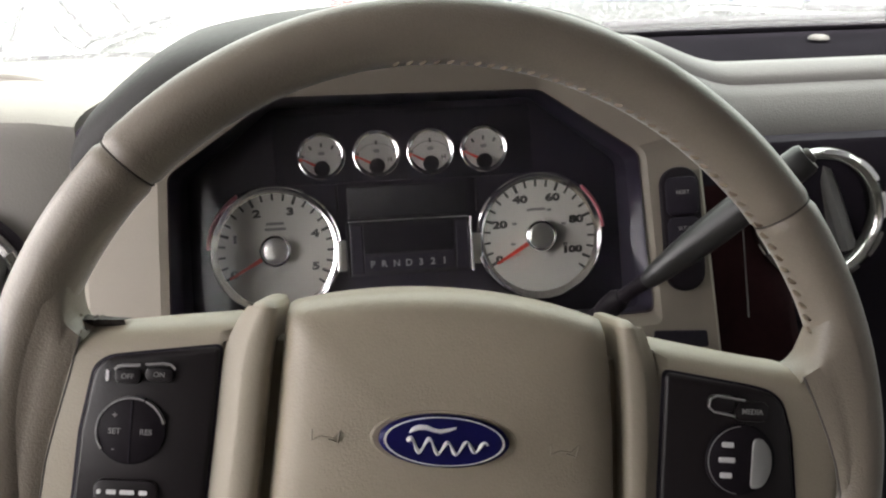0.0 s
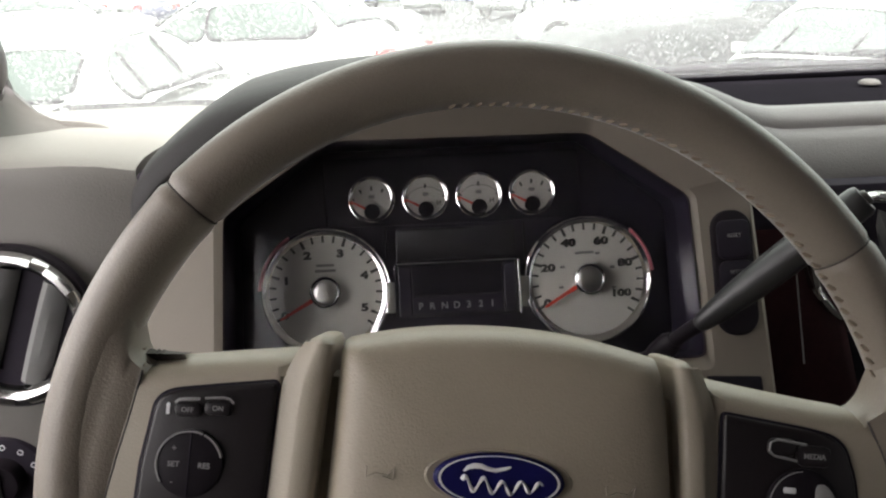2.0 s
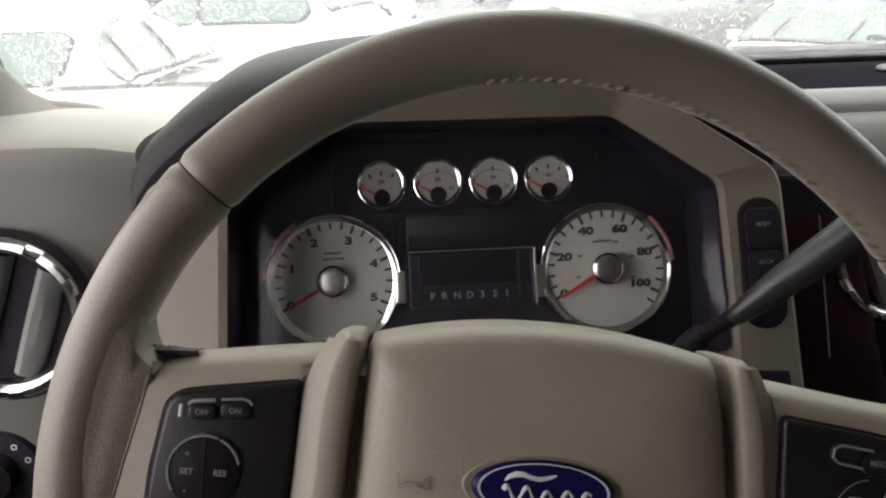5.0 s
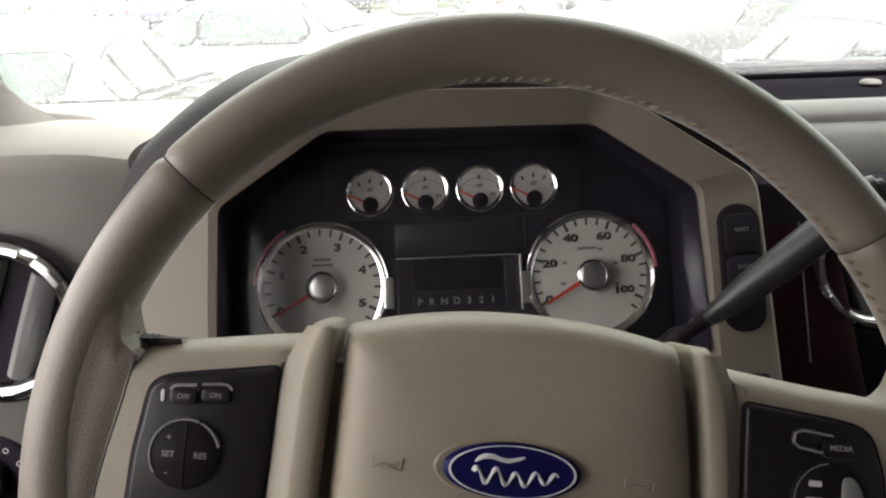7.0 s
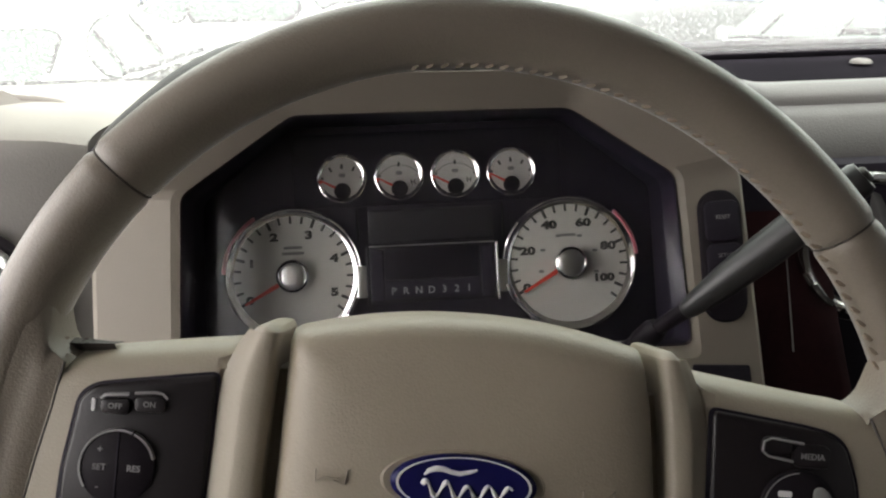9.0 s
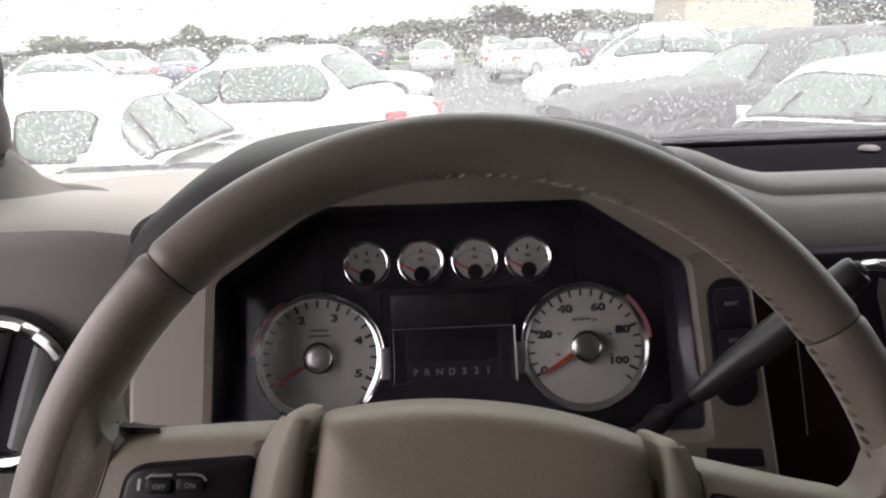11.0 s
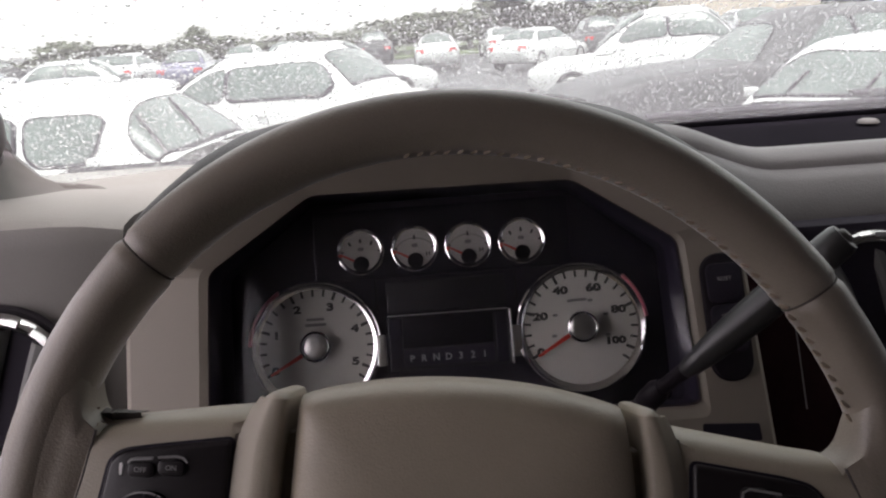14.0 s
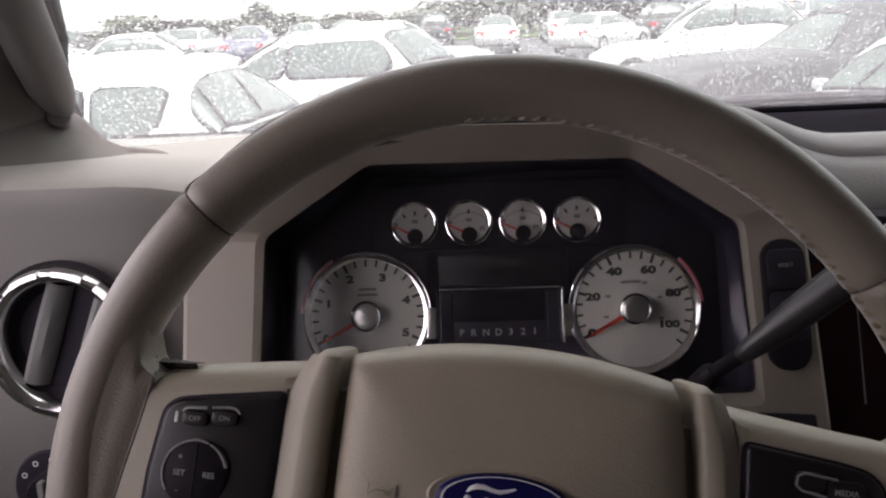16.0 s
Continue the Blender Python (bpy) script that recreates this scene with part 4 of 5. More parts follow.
def along(points, n):
    """n + 1 points at even steps along a line of points."""
    ps = [Vector(p) for p in points]
    ends = [0.0]
    for a, b in zip(ps, ps[1:]):
        ends.append(ends[-1] + (b - a).length)
    out = []
    for i in range(n + 1):
        d = ends[-1] * i / n
        k = max(0, min(len(ps) - 2, sum(e <= d for e in ends) - 1))
        out.append(ps[k].lerp(ps[k + 1], (d - ends[k]) / (ends[k + 1] - ends[k])))
    return out


def leather_end(s, seam, fillet, m=12):
    """Leather skin from the seam on the spoke out to the middle of the rim, its upper edge rolled back in a fillet."""
    top = along(fillet, m)
    rows = []
    for d, w in ((0.0, -0.009), (0.0012, 0.0005), (0.0034, 0.0062), (0.0065, 0.0096)):
        rows.append([(p.x + s * 0.35 * d, p.y - d * (1 - 0.6 * i / m), w + (0.0142 - w) * (i / m) ** 2.5) for i, p in enumerate(top)])
    for k, p in enumerate(along(seam, 9)):
        end = Vector((s * math.sqrt((RO - 0.0135) ** 2 - (0.062 - 0.105 * k / 9) ** 2), 0.062 - 0.105 * k / 9))
        row = []
        for i in range(m + 1):
            u = i / m
            q = p.lerp(end, u)
            row.append((q.x, q.y, 0.0102 + 0.0010 * math.sin(math.pi * min(1.0, u * 2)) + 0.0045 * u * u * (3 - 2 * u)))
        rows.append(row)
    return sheet(rows)


def rib_skin(stations):
    """A rib along the pad from (y, inner x, outer x): a flat crown, then a slope down to the spoke; its top end rolls back."""
    section = ((0.0, -0.03), (0.0, 0.0095), (0.03, 0.0132), (0.09, 0.0152), (0.18, 0.0160), (0.34, 0.0163), (0.50, 0.0160), (0.57, 0.0154), (0.63, 0.0142), (0.78, 0.0119), (1.0, 0.0100), (1.06, 0.0))
    fine = [st for a, b in zip(stations, stations[1:]) for st in (a, tuple((p + q) / 2 for p, q in zip(a, b)))] + [stations[-1]]
    rows = [[(x0 + (x1 - x0) * u, y, w) for u, w in section] for y, x0, x1 in fine]
    y, x0, x1 = fine[-1]
    for i in range(1, 8):
        a = math.pi / 2 * i / 7
        dy, dw = 0.0055 * math.sin(a), -0.009 * (1 - math.cos(a))
        rows.append([(x0 + (x1 - x0) * (u * (1 - 0.2 * math.sin(a)) + 0.09 * math.sin(a) ** 2), y - 0.0025 + dy * (1 - 0.25 * (2 * u - 0.7) ** 2), max(-0.03, w + dw - 0.003 * math.sin(a) * (2 * u - 0.9) ** 2)) for u, w in section])
    rows.append([(p[0], p[1] + 0.0002, -0.03) for p in rows[-1]])
    return sheet(rows)


# ribs, spokes, leather ends and switch panels, one side after the other
SIDES = {
    1: dict(
        rib=[(-0.085, 0.0790, 0.0955), (-0.014, 0.0790, 0.0950), (0.013, 0.0768, 0.0945), (0.034, 0.0747, 0.0930), (0.048, 0.0728, 0.0892), (0.057, 0.0712, 0.0852), (0.0615, 0.0704, 0.0826)],
        spoke=[(0.084, 0.0566), (0.120, 0.0518), (0.147, 0.0484), (0.164, 0.0470), (0.180, 0.040), (0.187, 0.01), (0.184, -0.03), (0.172, -0.052), (0.13, -0.050), (0.090, -0.054)],
        seam=[(0.1590, 0.0440), (0.1655, 0.0314), (0.1725, 0.0165), (0.1770, 0.004), (0.1808, -0.0115), (0.183, -0.032)],
        fillet=[(0.1560, 0.0474), (0.1598, 0.0496), (0.1625, 0.0535), (0.1640, 0.0590), (0.1642, 0.0660), (0.1690, 0.0820)],
        panel=[(0.0940, 0.0430), (0.1330, 0.0383), (0.1430, 0.0362), (0.1488, 0.0315), (0.1536, 0.0176), (0.1574, -0.0098), (0.1592, -0.042), (0.0966, -0.042), (0.0952, -0.01)],
    ),
    -1: dict(
        rib=[(-0.085, -0.0808, -0.1035), (-0.02, -0.0806, -0.1025), (0.006, -0.0800, -0.1012), (0.034, -0.0790, -0.1003), (0.046, -0.0783, -0.0978), (0.055, -0.0776, -0.0940), (0.0605, -0.0770, -0.0905)],
        spoke=[(-0.090, 0.0564), (-0.112, 0.0536), (-0.1366, 0.0500), (-0.158, 0.0466), (-0.178, 0.040), (-0.186, 0.01), (-0.184, -0.03), (-0.172, -0.052), (-0.13, -0.050), (-0.098, -0.054)],
        seam=[(-0.1592, 0.0430), (-0.1624, 0.025), (-0.1667, 0.005), (-0.1694, -0.01), (-0.1710, -0.032)],
        fillet=[(-0.1562, 0.0466), (-0.1600, 0.0488), (-0.1625, 0.0530), (-0.1638, 0.0585), (-0.1640, 0.0660), (-0.1690, 0.0820)],
        panel=[(-0.1004, 0.0426), (-0.1360, 0.0370), (-0.1460, 0.0352), (-0.1515, 0.0305), (-0.1555, 0.004), (-0.1565, -0.022), (-0.1585, -0.042), (-0.1040, -0.042), (-0.1022, -0.01)],
    ),
}
for s, side in SIDES.items():
    part("side_rib", rib_skin(side["rib"]), TRIMTAN, wheel, "tan plastic rib beside the pad", angle=55)
    part("spoke", moulded(smooth_poly(side["spoke"], 0.008), [(0, -0.022), (0, -0.007), (0.0012, 0.0005), (0.0036, 0.0058), (0.0072, 0.0092), (0.0105, 0.0104)]), TRIMTAN, wheel, "tan plastic spoke")
    part("rim_end", leather_end(s, side["seam"], side["fillet"]), LEATHER, wheel, "leather end where the grip meets the spoke", angle=80)
    part("seam", tube([(x, y, 0.0101) for x, y in side["seam"]], 0.0006, 6), PILLARTAN, wheel, "sewn seam between leather and spoke")
    lower = [(s * x, y) for x, y in ((0.045, -0.08), (0.075, -0.072), (0.12, -0.135), (0.095, -0.155))]
    part("lower_spoke", dome(bmesh.new(), smooth_poly(lower, 0.008), [(0, -0.02), (0, 0.0), (0.003, 0.006), (0.006, 0.008)], base=True), TRIMTAN, wheel, "tan plastic lower spoke")
    sw = part("switch_panel", moulded(smooth_poly(side["panel"], 0.003), [(0, 0.006), (0, 0.0112), (0.0008, 0.0122), (0.002, 0.0126)]), PANELBLACK, wheel, "black switch panel on the spoke")
    mx, my = 0.125 * s, 0.0
    gap = [(mx + (x - mx) * 1.045, my + (y - my) * 1.03) for x, y in side["panel"]]
    part("panel_edge", dome(bmesh.new(), smooth_poly(gap, 0.004), [(0, 0.004), (0, 0.0108), (0.001, 0.0112)], base=True), BLACKMATT, sw)

lp = [o for o in wheel.children if o.name.startswith("switch_panel")]
right_panel, left_panel = lp[0], lp[1]


def key(panel, x0, x1, y0, y1, r, text="", size=0.0042, tx=0.0, ty=0.0, spin=0.0, material=None):
    b = part("button", slab(rounded(x0, x1, y0, y1, r, 5), 0.0122, 0.0148, 0.0008), material or PANELBLACK, panel)
    if text:
        lettering("print", text, size * 0.72, DIMINK, b, (x0 + x1) / 2 + tx, (y0 + y1) / 2 + ty, 0.01495, bold=0.00005)
    return b


def outline_arc(panel, cx, cy, r, a0, a1, material=GREYINK, n=20):
    return part("outline", lathe([(r - 0.0005, 0.0127), (r - 0.0004, 0.0151), (r + 0.0004, 0.0151), (r + 0.0005, 0.0127)], n, a0, a1, (cx, cy, 0)), material, panel)


# left spoke: cruise control
key(left_panel, -0.1425, -0.1315, 0.0252, 0.0312, 0.0022, "OFF")
key(left_panel, -0.130, -0.1185, 0.0266, 0.0326, 0.0022, "ON")
for stroke in ([(-0.1425, 0.0308), (-0.1412, 0.0322), (-0.1395, 0.0326), (-0.1322, 0.0332)], [(-0.1300, 0.0336), (-0.1225, 0.0344), (-0.1195, 0.0340), (-0.1178, 0.0322)]):
    part("outline", tube([(x, y, 0.0146) for x, y in stroke], 0.0008, 8, 0.5), DIMINK, left_panel)
part("symbol", slab(rounded(-0.1465, -0.145, 0.0255, 0.0305, 0.0006, 2), 0.0122, 0.0132, 0.0002), PALEINK, left_panel, smooth=False)
outline_arc(left_panel, -0.1345, 0.0055, 0.0138, 70, 215, DIMINK)
outline_arc(left_panel, -0.1345, 0.0055, 0.0138, 15, 66, DIMINK)
part("dial", lathe([(0.0142, 0.0122), (0.0142, 0.0138), (0.0130, 0.0146), (0.0, 0.0148)], 40, center=(-0.1345, 0.0055, 0)), BLACK, left_panel)
part("split_line", slab([(-0.1347, -0.008), (-0.1341, -0.008), (-0.1341, 0.019), (-0.1349, 0.019)], 0.0146, 0.0151, 0.0001), BLACKMATT, left_panel, smooth=False)
for word, x in (("SET", -0.1408), ("RES", -0.1280)):
    lettering("print", word, 0.0033, DIMINK, left_panel, x, 0.0052, 0.015, bold=0.00006)
lettering("print", "+", 0.0042, DIMINK, left_panel, -0.141, 0.0118, 0.015)
lettering("print", "-", 0.0042, DIMINK, left_panel, -0.141, -0.002, 0.015)
key(left_panel, -0.148, -0.122, -0.0262, -0.0152, 0.004)
for x, w in ((-0.1455, 0.0016), (-0.1405, 0.004), (-0.134, 0.006), (-0.1275, 0.0035)):
    part("symbol", slab(rounded(x - w / 2, x + w / 2, -0.0212, -0.0192, 0.0005, 2), 0.0146, 0.015, 0.0001), PALEINK, left_panel, smooth=False)
# right spoke: audio control
key(right_panel, 0.1135, 0.1255, 0.0268, 0.0345, 0.003)
part("outline", tube([(0.1300, 0.0326, 0.0146), (0.1170, 0.0340, 0.0146), (0.1142, 0.0326, 0.0146), (0.1138, 0.0290, 0.0146), (0.1160, 0.0270, 0.0146), (0.1260, 0.0254, 0.0146)], 0.0006, 6), GREYINK, right_panel)
key(right_panel, 0.1262, 0.1412, 0.0232, 0.0322, 0.003, "MEDIA", 0.0046)
part("dial", lathe([(0.0160, 0.0122), (0.0160, 0.0142), (0.0147, 0.0152), (0.0, 0.0154)], 40, center=(0.130, 0.0061, 0)), BLACK, right_panel)
outline_arc(right_panel, 0.130, 0.0061, 0.0148, 95, 265, GREYINK)
for y, w in ((0.0128, 0.0055), (0.0060, 0.0075), (-0.0008, 0.0055)):
    part("symbol", slab(rounded(0.1232 - w / 2, 0.1232 + w / 2, y - 0.0012, y + 0.0012, 0.0006, 2), 0.0153, 0.0158, 0.0002), PALEINK, right_panel, smooth=False)
# shine on the worn half is a matt grey colour, not gloss
part("worn_key", slab(smooth_poly([(0.1345, -0.0065), (0.1345, 0.0160), (0.1390, 0.0165), (0.1435, 0.0110), (0.1440, 0.0020), (0.1405, -0.0055)], 0.003), 0.0148, 0.0162, 0.0008), GREYINK, right_panel, "worn key, its shine coloured grey")

# worn leather where the spoke meets the grip
random.seed(7)
bm = bmesh.new()
rows = []
for i in range(22):
    s = i / 21
    x, y = -0.163 + 0.019 * s, 0.0488 + 0.0018 * s
    h = 0.0036 * (1 - s) ** 1.2 * random.uniform(0.5, 1.2)
    rows.append([(x, y - 0.003, -0.002), (x, y - 0.0006 + h * 0.3, 0.001 * random.uniform(0.6, 1.2)), (x + random.uniform(-0.0006, 0.0006), y - 0.0006 + h, -0.003), (x, y - 0.0006 + h * 0.3, -0.009)])
part("torn_edge", sheet(rows, 0.0004), WORNBROWN, wheel, "frayed dark edge of worn leather", smooth=False)
bm = bmesh.new()
for i in range(8):
    p = Vector((-0.1605 + random.uniform(-0.0035, 0.003), 0.0475 + random.uniform(-0.0035, 0.005), random.uniform(0.004, 0.0085)))
    d = Vector((random.uniform(-1, 1), random.uniform(0.2, 1), random.uniform(0.1, 0.8))).normalized() * random.uniform(0.0012, 0.003)
    e = d.orthogonal().normalized() * random.uniform(0.0004, 0.0009)
    bm.faces.new([bm.verts.new(v) for v in (p - e, p + e, p + d + e * 0.4, p + d - e * 0.4)])
bmesh.ops.solidify(bm, geom=bm.faces[:], thickness=0.0003)
part("frayed_leather", bm, THREAD, wheel, "pale frayed leather where the grip is worn through", smooth=False)

# ---- rain on the windscreen ----
random.seed(3)


def drop_template(sides=7):
    """Half a drop: a low cap with a steep rim over a flat foot."""
    pts, faces = [(0, 0, 1.0)], []
    rings = ((0.45, 0.9), (0.82, 0.55), (1.0, 0.0))
    for ring, (r, h) in enumerate(rings):
        for j in range(sides):
            a = 2 * math.pi * (j + 0.5 * ring) / sides
            pts.append((r * math.cos(a), r * math.sin(a), h))
    for j in range(sides):
        k = (j + 1) % sides
        faces.append((0, 1 + j, 1 + k))
        for ring in range(len(rings) - 1):
            a, b = 1 + sides * ring, 1 + sides * (ring + 1)
            faces.append((a + j, b + j, a + k))
            faces.append((a + k, b + j, b + k))
    foot = 1 + sides * (len(rings) - 1)
    faces.append(tuple(range(foot + sides - 1, foot - 1, -1)))
    return np.array(pts), faces


tpl, tfaces = drop_template()
verts, faces = [], []
taken = {}
count = 60000
for i in range(count):
    s, h = random.uniform(-0.99, 0.75), (random.uniform(0.004, 0.47) if i < 58500 else random.uniform(0.47, 1.0))
    if h > 0.345 + 0.12 * max(0.0, s + 0.5) and random.random() < 0.85:
        continue
    p = glass_point(s, h)
    size = 0.0005 + 0.0017 * random.random() ** 1.9
    size *= 1.25 if random.random() < 0.06 else 1.0
    cell = (int(p.x / 0.006), int(p.z / 0.004))
    near = [q for i2 in (-1, 0, 1) for j2 in (-1, 0, 1) for q in taken.get((cell[0] + i2, cell[1] + j2), ())]
    if any((p - q).length < 1.12 * (size + r) for q, r in near):
        continue
    taken.setdefault(cell, []).append((p, size))
    e = 0.002
    du, dv = (glass_point(s + e, h) - p).normalized(), (glass_point(s, h + e) - p).normalized()
    nrm = du.cross(dv).normalized()
    if nrm.y < 0:
        nrm = -nrm
    u, v, w = size * random.uniform(0.8, 1.2), size * random.uniform(0.9, 1.35), size * random.uniform(0.45, 0.72)
    basis = np.array([du * u, dv * v, nrm * w])
    o = len(verts) * len(tpl)
    verts.append(tpl @ basis + np.array(p + nrm * 0.0042))
    faces += [tuple(o + q for q in f) for f in tfaces]
me = bpy.data.meshes.new("rain_drops")
me.from_pydata(np.concatenate(verts).tolist(), [], faces)
me.polygons.foreach_set("use_smooth", [True] * len(me.polygons))
me.materials.append(WATER)
rain = tagged(new("rain_drops", me), "clear rain drops on the outside of the windscreen", "rain drops", kind="stuff")
rain.visible_shadow = False

wiper = thing("windscreen_wiper", "black windscreen wiper parked at the glass foot", "wiper", pose(0.3, 1.03, 1.5))
wpart("blade", tube([(0.30 + 0.07 * i, 1.012 - 0.004 * abs(i - 4), 1.528 + 0.002 * math.sin(i)) for i in range(9)], 0.006, 8), BLACKMATT, wiper)
wpart("arm", tube([(0.95, 1.05, 1.50), (0.8, 1.04, 1.53), (0.6, 1.02, 1.54)], [0.009, 0.007, 0.005], 8), BLACKMATT, wiper)
cowl = thing("windscreen_cowl", "black plastic cowl below the windscreen", "cowl", pose(0.45, 1.05, 1.45))
wpart("panel", block(-0.6, 1.5, 1.0, 1.2, 1.45, 1.49, 0.01), MATBLACK, cowl)

# ---- outside: car park ----
bm = bmesh.new()
bmesh.ops.create_grid(bm, x_segments=40, y_segments=40, size=400)
structure("ground", bm, ASPHALT, "wet dark asphalt car park", "ground")
verge = structure("ground_verge", block(-300, 300, 46, 120, -0.2, 0.12, 0.05), GRASS, "green grass verge behind the car park", "verge")
for i in range(9):
    x = -11 + 2.8 * i
    structure("bay_line", block(x - 0.05, x + 0.05, 9.5, 14.5, 0.0, 0.004, 0), LINEPAINT, "worn white parking bay line", "road marking")


def lerp_table(table, x):
    for (x0, *a), (x1, *b) in zip(table, table[1:]):
        if x <= x1:
            s = (x - x0) / (x1 - x0)
            s = s * s * (3 - 2 * s)
            return [p + (q - p) * s for p, q in zip(a, b)]
    return table[-1][1:]


def build_car(paint, label, tall=1.0, boxy=0.0, rake=0.36, side_panes=None, screen=None, nose=0.0, hood_lift=0.0, wipers=()):
    """A parked car, nose along +x, wheels on z = 0; nose and hood_lift make its bonnet longer and higher."""
    car = thing("car", label, "car", group="parked cars")
    L = 2.3

    def along(x):
        return x if x < 0.9 else 0.9 + (x - 0.9) * (1 + nose / 1.4)

    # x, half width, sill height, shoulder height
    body = [(-L, 0.70, 0.42, 0.78), (-L + 0.12, 0.80, 0.30, 0.90), (-1.7, 0.87, 0.22, 0.95), (-0.8, 0.89, 0.2, 0.95), (0.2, 0.89, 0.2, 0.92), (0.9, 0.88, 0.2, 0.84), (1.75, 0.85, 0.22, 0.80), (L - 0.12, 0.78, 0.28, 0.70), (L, 0.66, 0.38, 0.60)]
    n = 34
    bm = bmesh.new()
    rows = []
    for i in range(n + 1):
        x = -L + 2 * L * i / n
        w, z0, z1 = lerp_table(body, x)
        z1 = z1 * (0.6 + 0.4 * tall) + hood_lift * min(1.0, max(0.0, x / 0.9))
        h = z1 - z0
        half = [(0, z0), (w * 0.8, z0), (w * 0.96, z0 + 0.06 * h), (w, z0 + 0.3 * h), (w * 1.0, z0 + 0.62 * h), (w * 0.97, z0 + 0.85 * h), (w * 0.9, z0 + 0.97 * h), (w * 0.72, z1 + 0.004), (w * 0.35, z1 + 0.016), (0, z1 + 0.02)]
        ring = half + [(-y, z) for y, z in half[-2:0:-1]]
        rows.append([bm.verts.new((along(x), y, z)) for y, z in ring])
    k = len(rows[0])
    for a, b in zip(rows, rows[1:]):
        for j in range(k):
            bm.faces.new((a[j], a[(j + 1) % k], b[(j + 1) % k], b[j]))
    bm.faces.new(rows[0][::-1])
    bm.faces.new(rows[-1])
    part("body", bm, paint, car, angle=50)
    # cabin shell, with panes of glass set on it
    top = (1.45 - 0.93) * tall + 0.45 * (tall - 1)
    base = 0.93 * (0.6 + 0.4 * tall)
    xr, xf = -1.62 - 0.35 * boxy, 0.98
    ni, nj = 50, 30

    def shell(s, q, lift=0.0):
        x = xr + (xf - xr) * s
        rise = min(1.0, max(0.0, s / (0.33 - 0.2 * boxy)))
        fall = min(1.0, max(0.0, (1 - s) / rake))
        f = math.sin(rise * math.pi / 2) ** 0.85 * math.sin(fall * math.pi / 2) ** 0.9
        a = math.pi * min(1.0, max(0.0, q))
        y = 0.80 * math.copysign(abs(math.cos(a)) ** 0.5, math.cos(a)) * (1 - 0.24 * f * math.sin(a) ** 0.6)
        z = base - 0.08 + (top * f + 0.09) * math.sin(a) ** 0.62
        out = Vector((max(0, s - 1 + rake) * 1.2 - max(0, 0.3 - s), math.cos(a), 0.3 + math.sin(a))).normalized()
        return Vector((x, y, z)) + out * lift

    part("roof", sheet([[shell(i / ni, j / nj) for j in range(nj + 1)] for i in range(ni + 1)]), paint, car, angle=60)
    back = 0.12 - 0.08 * boxy
    front = 1 - rake
    side = [[(back - 0.02, 0.055), (back + 0.1, 0.235), (0.485, 0.25), (0.490, 0.05)], [(0.500, 0.05), (0.503, 0.25), (front + 0.04, 0.24), (front + 0.55 * rake, 0.055)]]
    side = side_panes or side
    panes = list(zip(("front_window", "rear_window") if side_panes else ("rear_window", "front_window"), side))
    panes += [(name, [(s, 1 - q) for s, q in poly]) for name, poly in panes]
    panes += [("windscreen", screen or [(front + 0.22 * rake, 0.29), (front + 0.975 * rake, 0.2), (front + 0.975 * rake, 0.8), (front + 0.22 * rake, 0.71)]), ("back_window", [(0.04, 0.28), (back + 0.10, 0.31), (back + 0.10, 0.69), (0.04, 0.72)])]
    for name, poly in panes:
        edge = smooth_poly(poly, 0.05, 5)
        edge = [(p[0] + (q[0] - p[0]) * j / 6, p[1] + (q[1] - p[1]) * j / 6) for p, q in zip(edge, edge[1:] + edge[:1]) for j in (range(6) if math.dist(p, q) > 0.02 else (0,))]
        cs, cq = sum(p[0] for p in edge) / len(edge), sum(p[1] for p in edge) / len(edge)

        def loop(k, lift):
            return [shell(cs + (s - cs) * k, cq + (q - cq) * k, lift) for s, q in edge]

        loops = [loop(k, 0.012) for k in (1.0, 0.96, 0.91, 0.85, 0.75, 0.62, 0.48, 0.33, 0.18, 0.06, 0.005)]
        glass = part(name, sheet([r + r[:1] for r in loops]), CARGLASS, car, angle=80)
        seal = [loop(0.97, 0.013), loop(0.97, 0.018), loop(1.03, 0.018), loop(1.045, 0.0)]
        part("rubber_seal", sheet([r + r[:1] for r in seal]), BLACKMATT, glass)
    for (s0, q0), (s1, q1) in wipers:
        part("wiper", tube([shell(s0 + (s1 - s0) * i / 8, q0 + (q1 - q0) * i / 8, 0.03) for i in range(9)], [0.008] + [0.014] * 7 + [0.01], 8), BLACKMATT, car, "black wiper standing up the windscreen")
    for x in (-1.38, 1.42):
        for s in (-1, 1):
            w = part("wheel", lathe([(0.0, -0.1), (0.29, -0.1), (0.325, -0.07), (0.325, 0.07), (0.29, 0.1), (0.22, 0.1), (0.21, 0.085)], 28), TYRE, car)
            w.matrix_basis = Matrix.Translation((along(x), s * 0.80, 0.325)) @ pose(0, 0, 0, -90 * s, 0, 0)
            part("rim", lathe([(0.215, 0.085), (0.19, 0.095), (0.16, 0.06), (0.06, 0.075), (0.0, 0.08)], 28), SATIN, w)
    for s in (-1, 1):
        lamp = part("headlight", block(-0.13, 0.13, -0.16, 0.16, -0.06, 0.06, 0.04), LAMPCLEAR, car)
        lamp.matrix_basis = Matrix.Translation((along(2.14) - 0.02, s * 0.58, 0.62 * (0.6 + 0.4 * tall) + hood_lift * 0.7)) @ pose(0, 0, 0, 0, 12, s * 28)
        lamp = part("tail_light", block(-0.09, 0.09, -0.15, 0.15, -0.08, 0.08, 0.03), TAILRED, car)
        lamp.matrix_basis = Matrix.Translation((-2.2, s * 0.6, 0.78 * (0.6 + 0.4 * tall))) @ pose(0, 0, 0, 0, 0, s * -25)
